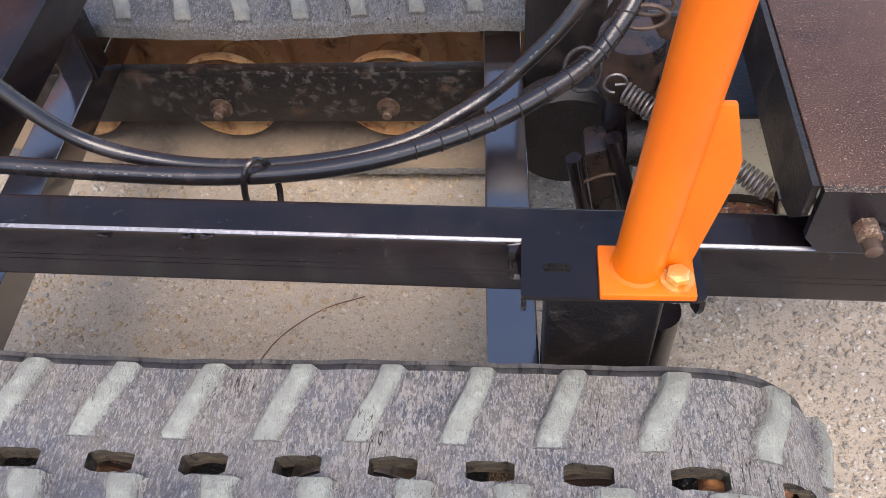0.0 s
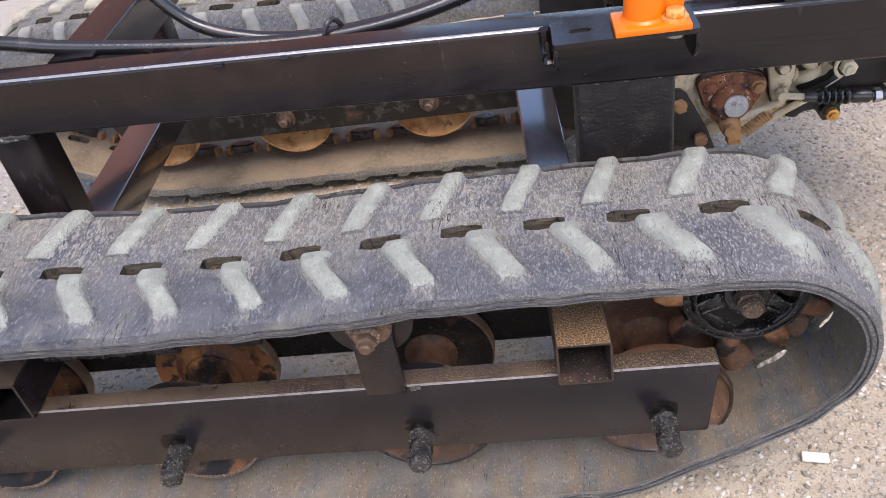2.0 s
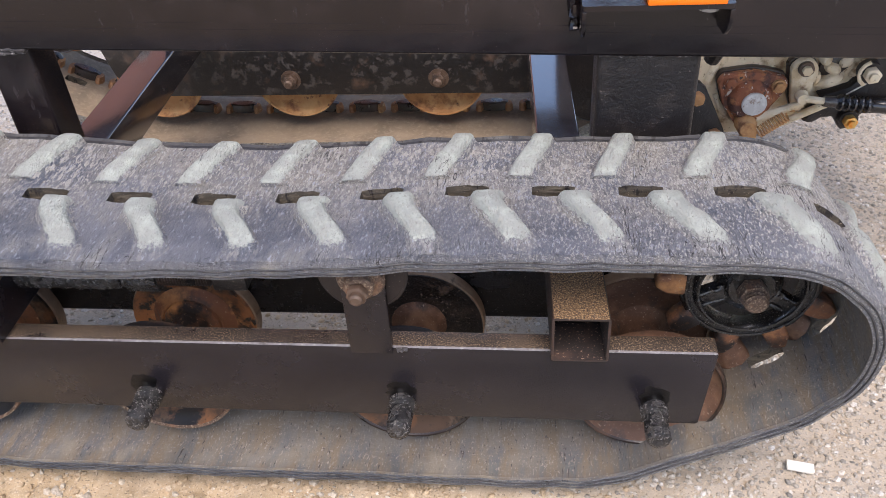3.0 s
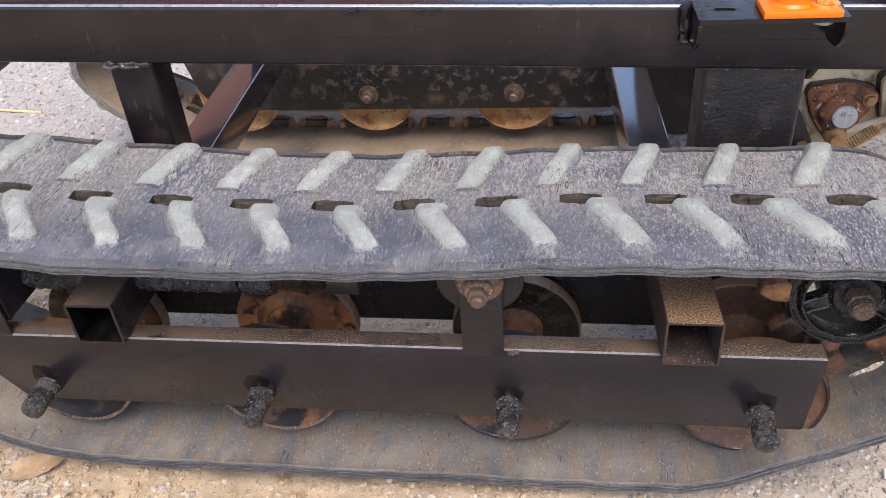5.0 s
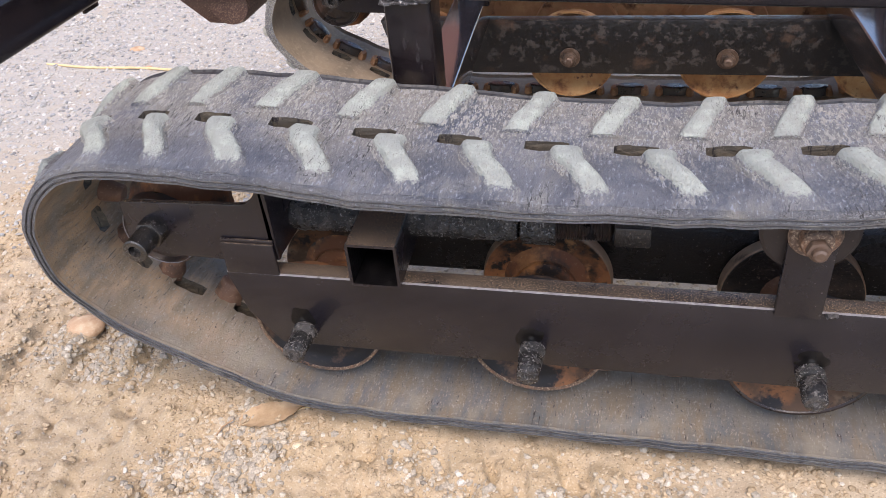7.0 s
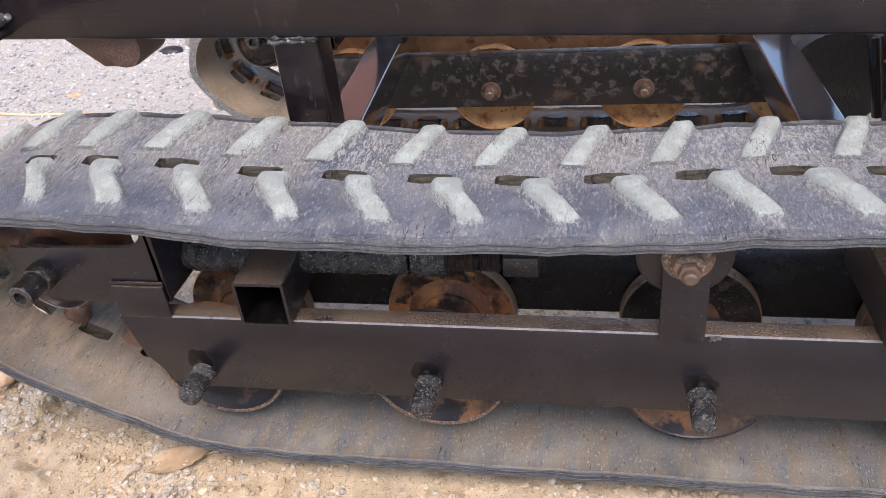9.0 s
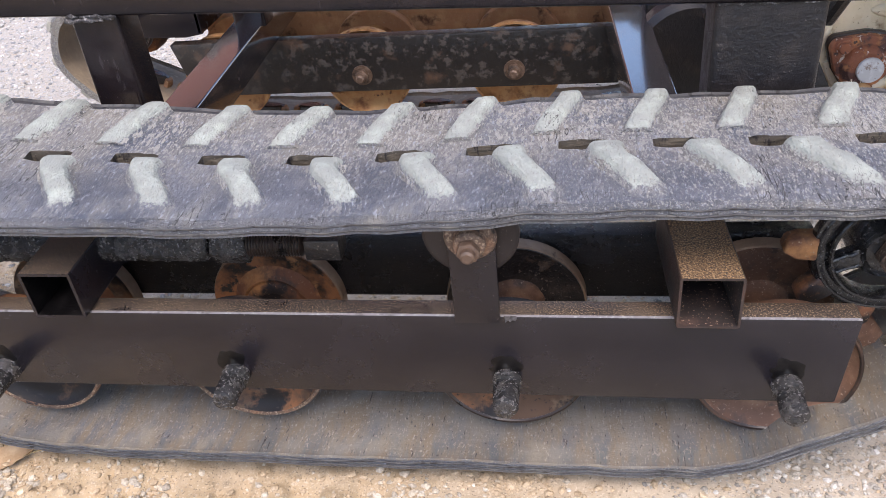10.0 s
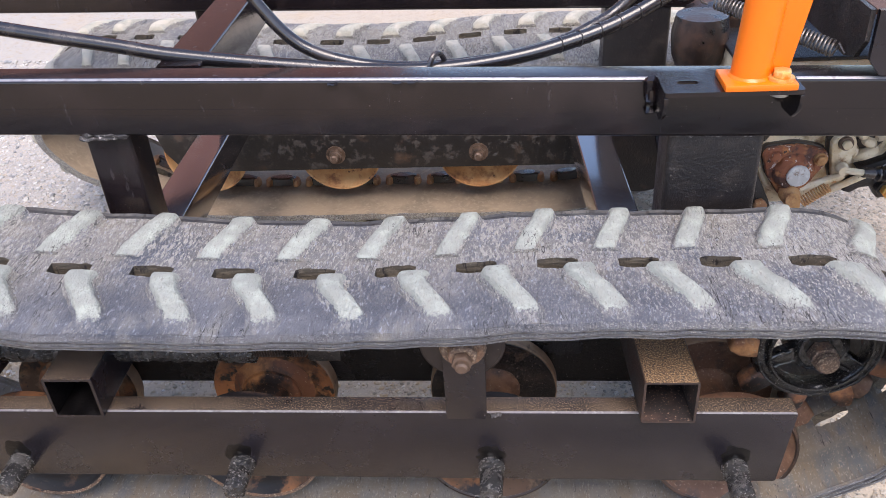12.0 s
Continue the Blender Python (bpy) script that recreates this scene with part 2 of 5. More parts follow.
DISH = material("worn_flange_dish", (0.085, 0.05, 0.032), 0.75, spec=0.25, layers=(((0.17, 0.12, 0.08), 34, 0.5, 0.64, "", 0.8), ((0.2, 0.088, 0.04), 13, 0.48, 0.58), ((0.012, 0.01, 0.01), 18, 0.46, 0.52, "", 0.5), ((0.03, 0.024, 0.02), 200, 0.6, 0.66)), bump=((0.4, 200, 0.001),))
GRITTY_RUST = material("gritty_brown_rust", (0.1, 0.062, 0.042), 0.85, layers=(((0.3, 0.22, 0.15), 480, 0.5, 0.62), ((0.2, 0.1, 0.055), 60, 0.52, 0.66), ((0.025, 0.02, 0.018), 120, 0.56, 0.66)), bump=((0.7, 420, 0.0015),))
OCHRE = material("ochre_stone", (0.46, 0.29, 0.17), 0.85, layers=(((0.55, 0.4, 0.26), 60, 0.45, 0.65), ((0.32, 0.18, 0.1), 40, 0.54, 0.68), ((0.6, 0.5, 0.38), 500, 0.58, 0.68)), bump=((0.4, 200, 0.002),))
TREAD = material("worn_roller_tread", (0.25, 0.165, 0.105), 0.6, layers=(((0.36, 0.26, 0.175), 30, 0.45, 0.65, "", 0.65), ((0.08, 0.05, 0.034), 40, 0.57, 0.68)), bump=((0.3, 200, 0.001),))
PALE_RUST = material("clay_coloured_rust", (0.42, 0.2, 0.075), 0.85, layers=(((0.52, 0.31, 0.14), 25, 0.42, 0.66), ((0.2, 0.085, 0.04), 34, 0.52, 0.66), ((0.1, 0.05, 0.03), 90, 0.6, 0.7)), bump=((0.4, 160, 0.002),))
# Grease film; also the shade inside the left cross tube, painted near black.
TAR_AND_SHADE = material("black_grease_and_shade", (0.003, 0.0027, 0.003), 0.3, spec=0.3, layers=(((0.008, 0.007, 0.007), 60, 0.5, 0.65, "", 0.45),), bump=((0.5, 200, 0.001),))
STUD = material("gritty_greasy_thread", (0.008, 0.007, 0.0068), 0.2, spec=0.7, layers=(((0.03, 0.026, 0.024), 60, 0.48, 0.6, "", 0.35), ((0.17, 0.157, 0.147), 430, 0.56, 0.63, "", 0.35), ((0.006, 0.005, 0.005), 90, 0.54, 0.6, "", 0.15)), bump=((0.6, 160, 0.004), (0.9, 430, 0.003)))
# Pale flecks: grit, and glints of wet grease put into the colour.
GREASE = material("greasy_steel", (0.006, 0.0053, 0.0052), 0.14, spec=0.7, coat=0.3, coat_ior=1.6, layers=(((0.02, 0.017, 0.016), 60, 0.5, 0.64, "", 0.3), ((0.13, 0.12, 0.112), 420, 0.61, 0.67, "", 0.3)), bump=((0.5, 150, 0.004), (0.55, 420, 0.0022)))
PRINT = material("worn_print", (0.17, 0.16, 0.15), 0.5)
OILY = material("oily_black_steel", (0.011, 0.0092, 0.0098), 0.35, layers=(((0.035, 0.026, 0.022), 30, 0.5, 0.7, "", 0.6), ((0.16, 0.13, 0.115), 300, 0.65, 0.7, "", 0.7), ((0.12, 0.07, 0.05), 9, 0.62, 0.72, "", 0.8)), bump=((0.6, 260, 0.002), (0.5, 600, 0.001)))
STEEL = material("rusty_nut", (0.1, 0.064, 0.045), 0.55, 0.3, layers=(((0.2, 0.145, 0.11), 140, 0.5, 0.7), ((0.04, 0.027, 0.02), 70, 0.52, 0.64)), bump=((0.5, 300, 0.001),))
# Rusty tube inside, its shade deepened in the colour.
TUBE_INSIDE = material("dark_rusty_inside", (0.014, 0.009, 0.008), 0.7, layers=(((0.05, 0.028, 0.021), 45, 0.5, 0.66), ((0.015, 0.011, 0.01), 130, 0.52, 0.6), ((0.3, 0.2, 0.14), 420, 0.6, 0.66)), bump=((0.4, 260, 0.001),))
RED_RUST = material("flaking_red_rust", (0.24, 0.082, 0.038), 0.75, layers=(((0.085, 0.035, 0.026), 42, 0.5, 0.58), ((0.42, 0.17, 0.06), 60, 0.52, 0.64), ((0.05, 0.03, 0.025), 120, 0.6, 0.66), ((0.55, 0.47, 0.4), (150, 150, 90), 0.6, 0.63)), bump=((0.7, 160, 0.003),))
BRIGHT = material("bare_steel", (0.5, 0.48, 0.46), 0.35, 0.9, layers=(((0.2, 0.15, 0.11), 200, 0.55, 0.7, "", 0.7),))
ZINC = material("yellow_zinc", (0.66, 0.4, 0.12), 0.4, 0.55, layers=(((0.8, 0.6, 0.28), 160, 0.52, 0.66), ((0.7, 0.24, 0.03), 60, 0.56, 0.66)), bump=((0.2, 300, 0.001),))
ORANGE = material("orange_paint", (0.8, 0.155, 0.002), 0.32, layers=(((0.74, 0.125, 0.002), 9, 0.4, 0.7), ((0.85, 0.3, 0.06), 500, 0.7, 0.76)), bump=((0.08, 60, 0.002), (0.1, 500, 0.0006)))
HOSE = material("hose_rubber", (0.013, 0.0115, 0.0125), 0.24, spec=0.7, layers=(((0.045, 0.034, 0.03), 25, 0.5, 0.74, "", 0.36),), bump=((0.1, 400, 0.001),))
CAST = material("beige_casting", (0.68, 0.57, 0.4), 0.7, layers=(((0.5, 0.36, 0.2), 14, 0.48, 0.66), ((0.66, 0.57, 0.42), 60, 0.5, 0.66), ((0.24, 0.14, 0.07), 40, 0.58, 0.68), ((0.12, 0.075, 0.045), 22, 0.66, 0.7), ((0.2, 0.14, 0.09), 320, 0.63, 0.68)), bump=((0.5, 90, 0.004), (0.4, 400, 0.001)))
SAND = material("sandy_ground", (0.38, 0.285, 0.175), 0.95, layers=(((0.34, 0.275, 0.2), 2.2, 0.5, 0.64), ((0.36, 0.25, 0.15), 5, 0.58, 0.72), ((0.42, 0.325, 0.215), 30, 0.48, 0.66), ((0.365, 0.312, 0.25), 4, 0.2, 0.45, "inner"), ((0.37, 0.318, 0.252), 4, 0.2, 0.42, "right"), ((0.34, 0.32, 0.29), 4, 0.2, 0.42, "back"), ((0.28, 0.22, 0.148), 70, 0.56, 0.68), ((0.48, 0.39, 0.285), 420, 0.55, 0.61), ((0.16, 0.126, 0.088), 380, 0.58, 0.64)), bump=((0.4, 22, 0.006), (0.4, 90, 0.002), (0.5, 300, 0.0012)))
BROWN = material("brown_oxide_plate", (0.05, 0.025, 0.019), 0.42, spec=0.35, layers=(((0.095, 0.052, 0.037), 6, 0.42, 0.7, "", 0.5), ((0.03, 0.015, 0.013), 14, 0.55, 0.66, "", 0.36), ((0.16, 0.1, 0.07), 800, 0.52, 0.6, "", 0.7), ((0.36, 0.27, 0.19), 620, 0.62, 0.67, "", 0.85), ((0.45, 0.36, 0.27), 160, 0.72, 0.75, "", 0.85)), bump=((0.3, 240, 0.001), (0.3, 700, 0.0006)))
SPRING = material("dull_spring_wire", (0.17, 0.155, 0.145), 0.38, 0.6, layers=(((0.06, 0.045, 0.038), 90, 0.5, 0.65, "", 0.6),))
WELD = material("weld_bead", (0.05, 0.045, 0.045), 0.5, 0.1, layers=(((0.3, 0.285, 0.275), 260, 0.54, 0.64), ((0.02, 0.017, 0.015), 160, 0.55, 0.65)), bump=((0.8, 300, 0.003),))
# Pale highlight painted on top-front bevels; also bare worn metal on the idler.
EDGE = material("highlit_worn_edge", (0.26, 0.25, 0.265), 0.28, 0.3, layers=(((0.12, 0.112, 0.118), 90, 0.55, 0.66, "", 0.3), ((0.42, 0.41, 0.42), 300, 0.54, 0.66), ((0.04, 0.036, 0.037), 22, 0.6, 0.68, "", 0.3)))
WHITE = material("white_offcut", (0.75, 0.72, 0.64), 0.6, layers=(((0.6, 0.52, 0.4), 60, 0.5, 0.7),))
LEAF = material("dead_leaf", (0.33, 0.22, 0.125), 0.8, layers=(((0.42, 0.3, 0.18), 60, 0.45, 0.65), ((0.26, 0.14, 0.08), 30, 0.58, 0.7)), bump=((0.4, 200, 0.002),))
CAP = material("scuffed_grey_cap", (0.48, 0.47, 0.45), 0.6, layers=(((0.25, 0.18, 0.14), 130, 0.56, 0.62), ((0.6, 0.59, 0.57), 60, 0.5, 0.6)), bump=((0.3, 200, 0.001),))
RED_WALL = material("dull_red_wall", (0.2, 0.085, 0.07), 0.8, layers=(((0.26, 0.13, 0.1), 1.5, 0.4, 0.65), ((0.13, 0.06, 0.05), 0.6, 0.5, 0.7)), bump=((0.3, 12, 0.02),))
STRAW = material("dry_straw", (0.62, 0.47, 0.25), 0.8, layers=(((0.45, 0.3, 0.16), 90, 0.5, 0.7),))


def stone_material(name, tones):
    """Loose stones: each one takes its own tone."""
    m = bpy.data.materials.new(name)
    m.use_nodes = True
    nt = m.node_tree
    b = nt.nodes["Principled BSDF"]
    b.inputs["Roughness"].default_value = 0.9
    geo = nt.nodes.new("ShaderNodeNewGeometry")
    ramp = nt.nodes.new("ShaderNodeValToRGB")
    while len(ramp.color_ramp.elements) < len(tones):
        ramp.color_ramp.elements.new(0.5)
    for el, (at, c) in zip(ramp.color_ramp.elements, tones):
        el.position, el.color = at, (*c, 1)
    nt.links.new(geo.outputs["Random Per Island"], ramp.inputs[0])
    n = nt.nodes.new("ShaderNodeTexNoise")
    n.inputs["Scale"].default_value = 500
    nt.links.new(geo.outputs["Position"], n.inputs["Vector"])
    mix = nt.nodes.new("ShaderNodeMix")
    mix.data_type, mix.blend_type = "RGBA", "OVERLAY"
    mix.inputs[0].default_value = 0.6
    nt.links.new(ramp.outputs[0], mix.inputs[6])
    nt.links.new(n.outputs["Fac"], mix.inputs[7])
    nt.links.new(mix.outputs[2], b.inputs["Base Color"])
    return m


STONE = stone_material("gravel_stone", ((0.0, (0.15, 0.141, 0.127)), (0.12, (0.25, 0.226, 0.19)), (0.5, (0.33, 0.295, 0.243)), (0.85, (0.39, 0.348, 0.287)), (0.97, (0.48, 0.45, 0.405))))
BLUE_STONE = stone_material("pale_grey_stone", ((0.0, (0.17, 0.168, 0.165)), (0.15, (0.29, 0.285, 0.28)), (0.5, (0.37, 0.352, 0.322)), (0.85, (0.43, 0.4, 0.35)), (0.97, (0.5, 0.48, 0.45))))
CHIP = stone_material("grey_brown_chip", ((0.0, (0.22, 0.195, 0.16)), (0.12, (0.31, 0.272, 0.218)), (0.5, (0.385, 0.332, 0.258)), (0.85, (0.44, 0.38, 0.295)), (0.97, (0.5, 0.45, 0.38))))
CRUMB = stone_material("sand_crumb", ((0.0, (0.27, 0.203, 0.128)), (0.12, (0.335, 0.253, 0.16)), (0.5, (0.385, 0.293, 0.19)), (0.85, (0.43, 0.335, 0.225)), (0.97, (0.44, 0.39, 0.31))))


# ---- mesh helpers ----
def world_of(ob):
    m = ob.matrix_basis
    return (world_of(ob.parent) @ ob.matrix_parent_inverse @ m) if ob.parent else m


def thing(name, x, y, z, label, category, group=""):
    """An Empty at a thing's base, to hold its parts."""
    e = new(name)
    e.location = (x, y, z)
    e.empty_display_size = 0.05
    return tagged(e, label, category, group)


def part(name, bm, mat, parent=None, label="", smooth=30, second=None, edged=False):
    """Links a bmesh, in world coordinates, as one mesh under parent."""
    bmesh.ops.recalc_face_normals(bm, faces=bm.faces)
    me = bpy.data.meshes.new(name)
    for f in bm.faces:
        f.smooth = True
    for e in bm.edges:
        if len(e.link_faces) == 2 and e.calc_face_angle() > radians(smooth):
            e.smooth = False
    # the sky's glint on camera-side bevels, put in as a pale material
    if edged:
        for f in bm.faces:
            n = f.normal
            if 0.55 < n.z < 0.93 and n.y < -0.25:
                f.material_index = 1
    bm.to_mesh(me)
    bm.free()
    me.materials.append(mat)
    second = EDGE if edged else second
    if second:
        me.materials.append(second)
    ob = new(name, me)
    if parent:
        ob.parent = parent
        ob.matrix_parent_inverse = world_of(parent).inverted()
    if label:
        ob["label"] = label
    return ob


def joined(*bms):
    out = bmesh.new()
    for b in bms:
        me = bpy.data.meshes.new("tmp")
        b.to_mesh(me)
        b.free()
        out.from_mesh(me)
        bpy.data.meshes.remove(me)
    return out


def box(x0, x1, y0, y1, z0, z1, bevel=0.002, seg=2):
    bm = bmesh.new()
    bmesh.ops.create_cube(bm, size=1)
    for v in bm.verts:
        v.co = Vector(((x0 + x1) / 2 + v.co.x * (x1 - x0), (y0 + y1) / 2 + v.co.y * (y1 - y0), (z0 + z1) / 2 + v.co.z * (z1 - z0)))
    if bevel:
        bmesh.ops.bevel(bm, geom=bm.edges[:], offset=bevel, segments=seg, affect="EDGES", profile=0.5)
    return bm


def prism(points, axis, a, b, bevel=0.0):
    """A closed outline of (u, v) pushed from a to b along an axis: x (u=y, v=z), y (u=x, v=z) or z (u=x, v=y)."""
    bm = bmesh.new()

    def at(u, v, w):
        return {"x": (w, u, v), "y": (u, w, v), "z": (u, v, w)}[axis]

    low = [bm.verts.new(at(u, v, a)) for u, v in points]
    high = [bm.verts.new(at(u, v, b)) for u, v in points]
    bm.faces.new(low)
    bm.faces.new(high)
    n = len(points)
    for i in range(n):
        bm.faces.new((low[i], low[(i + 1) % n], high[(i + 1) % n], high[i]))
    bmesh.ops.recalc_face_normals(bm, faces=bm.faces)
    if bevel:
        bmesh.ops.bevel(bm, geom=[e for e in bm.edges if e.calc_face_angle(0) > 0.6], offset=bevel, segments=2, affect="EDGES", profile=0.5)
    return bm


def rounded(x0, x1, z0, z1, r, n=5):
    """Outline of a rounded rectangle."""
    out = []
    for cx, cz, a0 in ((x1 - r, z1 - r, 0), (x0 + r, z1 - r, 90), (x0 + r, z0 + r, 180), (x1 - r, z0 + r, 270)):
        for i in range(n + 1):
            a = radians(a0 + 90 * i / n)
            out.append((cx + r * math.cos(a), cz + r * math.sin(a)))
    return out


def hollow(x0, x1, z0, z1, a, b, axis="y", wall=0.003, r=0.005):
    """A square tube along an axis with open ends and rounded corners."""
    bm = bmesh.new()

    def at(u, v, w):
        return {"x": (w, u, v), "y": (u, w, v), "z": (u, v, w)}[axis]

    outer, inner = rounded(x0, x1, z0, z1, r), rounded(x0 + wall, x1 - wall, z0 + wall, z1 - wall, max(r - wall, 0.001))
    rings = [[bm.verts.new(at(u, v, w)) for u, v in ring] for w, ring in ((a, outer), (b, outer), (b, inner), (a, inner))]
    n = len(outer)
    for k in range(4):
        for i in range(n):
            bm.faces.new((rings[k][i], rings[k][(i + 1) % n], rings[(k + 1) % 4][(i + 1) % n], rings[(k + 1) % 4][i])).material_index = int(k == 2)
    return bm


def lathe(profile, centre, axis="y", seg=40):
    """Turns (along, radius) pairs round an axis through centre."""
    bm = bmesh.new()
    cx, cy, cz = centre
    rings = []
    for w, r in profile:
        ring = []
        for i in range(seg):
            a = 2 * math.pi * i / seg
            u, v = r * math.cos(a), r * math.sin(a)
            ring.append(bm.verts.new({"y": (cx + u, cy + w, cz + v), "x": (cx + w, cy + u, cz + v), "z": (cx + u, cy + v, cz + w)}[axis]))
        rings.append(ring)
    for k in range(len(rings) - 1):
        for i in range(seg):
            bm.faces.new((rings[k][i], rings[k][(i + 1) % seg], rings[k + 1][(i + 1) % seg], rings[k + 1][i]))
    if profile[0] == profile[-1]:
        bmesh.ops.remove_doubles(bm, verts=bm.verts, dist=1e-7)
    else:
        for ring in (rings[0], rings[-1]):
            bm.faces.new(ring)
    return bm


def sweep(points, radius, seg=14, closed=False):
    """A round bar or hose through points; radius may be a number or one for each point."""
    bm = bmesh.new()
    pts = [Vector(p) for p in points]
    n = len(pts)
    up, rings = None, []
    for i, p in enumerate(pts):
        t = (pts[(i + 1) % n] - pts[i - 1]) if closed or 0 < i < n - 1 else (pts[1] - pts[0] if i == 0 else pts[-1] - pts[-2])
        t.normalize()
        if up is None:
            up = t.orthogonal().normalized()
        up = (up - t * up.dot(t)).normalized()
        side = t.cross(up)
        r = radius[i] if isinstance(radius, (list, tuple)) else radius
        rings.append([bm.verts.new(p + r * (math.cos(2 * math.pi * k / seg) * up + math.sin(2 * math.pi * k / seg) * side)) for k in range(seg)])
    for i in range(n if closed else n - 1):
        a, b = rings[i], rings[(i + 1) % n]
        for k in range(seg):
            bm.faces.new((a[k], a[(k + 1) % seg], b[(k + 1) % seg], b[k]))
    if not closed:
        bm.faces.new(rings[0])
        bm.faces.new(rings[-1])
    return bm


def smooth_line(points, steps=10):
    """Catmull-Rom through a few points."""
    p = [Vector(q) for q in points]
    p = [2 * p[0] - p[1], *p, 2 * p[-1] - p[-2]]
    out = []
    for i in range(1, len(p) - 2):
        for k in range(steps):
            t = k / steps
            a, b, c, d = p[i - 1 : i + 3]
            out.append(0.5 * (2 * b + (c - a) * t + (2 * a - 5 * b + 4 * c - d) * t * t + (3 * b - a - 3 * c + d) * t**3))
    out.append(p[-2])
    return out


def hexagon(cx, cz, r, turn=0.0):
    return [(cx + r * math.cos(radians(60 * i + turn)), cz + r * math.sin(radians(60 * i + turn))) for i in range(6)]


def plate(outer, holes, axis, a, b):
    """A flat plate with real holes, pushed from a to b along an axis."""
    bm = bmesh.new()

    def at(u, v, w):
        return {"x": (w, u, v), "y": (u, w, v), "z": (u, v, w)}[axis]

    edges = []
    for ring in (outer, *holes):
        vs = [bm.verts.new(at(u, v, a)) for u, v in ring]
        edges += [bm.edges.new((vs[i], vs[(i + 1) % len(vs)])) for i in range(len(vs))]
    bmesh.ops.triangle_fill(bm, use_beauty=True, use_dissolve=False, edges=edges)
    made = bmesh.ops.extrude_face_region(bm, geom=bm.faces[:])
    move = Vector(at(0, 0, b - a))
    bmesh.ops.translate(bm, vec=move, verts=[g for g in made["geom"] if isinstance(g, bmesh.types.BMVert)])
    return bm


def circle(cx, cz, r, n=16):
    return [(cx + r * math.cos(2 * math.pi * i / n), cz + r * math.sin(2 * math.pi * i / n)) for i in range(n)]


def slot(x0, x1, cz, r, n=6):
    return [(x1 - r + r * math.cos(radians(a)), cz + r * math.sin(radians(a))) for a in range(-90, 91, 180 // n)] + [(x0 + r + r * math.cos(radians(a)), cz + r * math.sin(radians(a))) for a in range(90, 271, 180 // n)]


def coil(p, q, r, wire, turns, seg=6):
    """A helical spring from p to q with short straight tails."""
    p, q = Vector(p), Vector(q)
    along = (q - p).normalized()
    up = along.orthogonal().normalized()
    side = along.cross(up)
    n = turns * 12
    pts = [p - along * 0.01]
    for i in range(n + 1):
        a = 2 * math.pi * i / 12
        pts.append(p.lerp(q, i / n) + r * (math.cos(a) * up + math.sin(a) * side))
    pts.append(q + along * 0.01)
    return sweep(pts, wire, seg)


def bead(p, q, r, seed=1):
    """A lumpy weld bead."""
    rng = random.Random(seed)
    p, q = Vector(p), Vector(q)
    n = max(4, int((q - p).length / 0.004))
    pts = [p.lerp(q, i / n) + Vector((0, rng.uniform(-1, 1), rng.uniform(-1, 1))) * r * 0.35 for i in range(n + 1)]
    return sweep(pts, [r * rng.uniform(0.55, 1.1) for _ in pts], 8)


def lumpy(bm, size, scale):
    """Uneven grease and casting lumps, along the normals."""
    bm.normal_update()
    for v in bm.verts:
        v.co += v.normal * size * (noise.noise(v.co * scale) + 0.5 * noise.noise(v.co * scale * 2.7))
    return bm


def nut(x, z, r, y0, y1, turn=0.0):
    return prism(hexagon(x, z, r, turn), "y", y0, y1, min(r * 0.12, 0.001))

# ---- the plan: x along the machine, y across it, z up ----
GROUND = -0.014
Y_NEAR, Y_FAR = 0.085, 0.785      # middles of the two tracks
SKEW = -0.045                     # the cross members stand slightly askew
TRACK_W = 0.195
FRONT, REAR = (0.35, 0.2055, 0.1225), (-0.638, 0.198, 0.112)   # x, z and radius of the belt round the end wheels
ROLLERS = (-0.455, -0.215, 0.042, 0.281)
AXLE_Z = 0.128


# the slack top run: x, height of the belt's middle, rise from the near edge to the far edge
TOP_RUN = ((-0.62, 0.3425, 0.01), (-0.51, 0.3405, 0.013), (-0.35, 0.3265, 0.016), (-0.22, 0.32, 0.008), (-0.1, 0.3175, 0.003), (-0.03, 0.321, 0.003), (0.1, 0.328, 0.0), (0.22, 0.3275, -0.002), (0.35, 0.328, 0.0))


def between(x, table, column):
    """Smooth reading of a table's column at x."""
    if x <= table[0][0]:
        return table[0][column]
    for p, q in zip(table, table[1:]):
        if x <= q[0]:
            t = (x - p[0]) / (q[0] - p[0])
            return p[column] + (q[column] - p[column]) * t * t * (3 - 2 * t)
    return table[-1][column]


def lean(x, y, z, v, near):
    """The slack top run of each belt leans towards the camera's side."""
    w = max(0.0, min(1.0, (z - 0.14) / 0.14))
    if not near:
        return (x, y, z - w * 0.03 * ((1 - v) / 2) ** 1.5)
    return (x, y - 0.022 * w, z + w * (between(x, TOP_RUN, 2) * v * 0.5 + 0.009 * abs(v) ** 3))


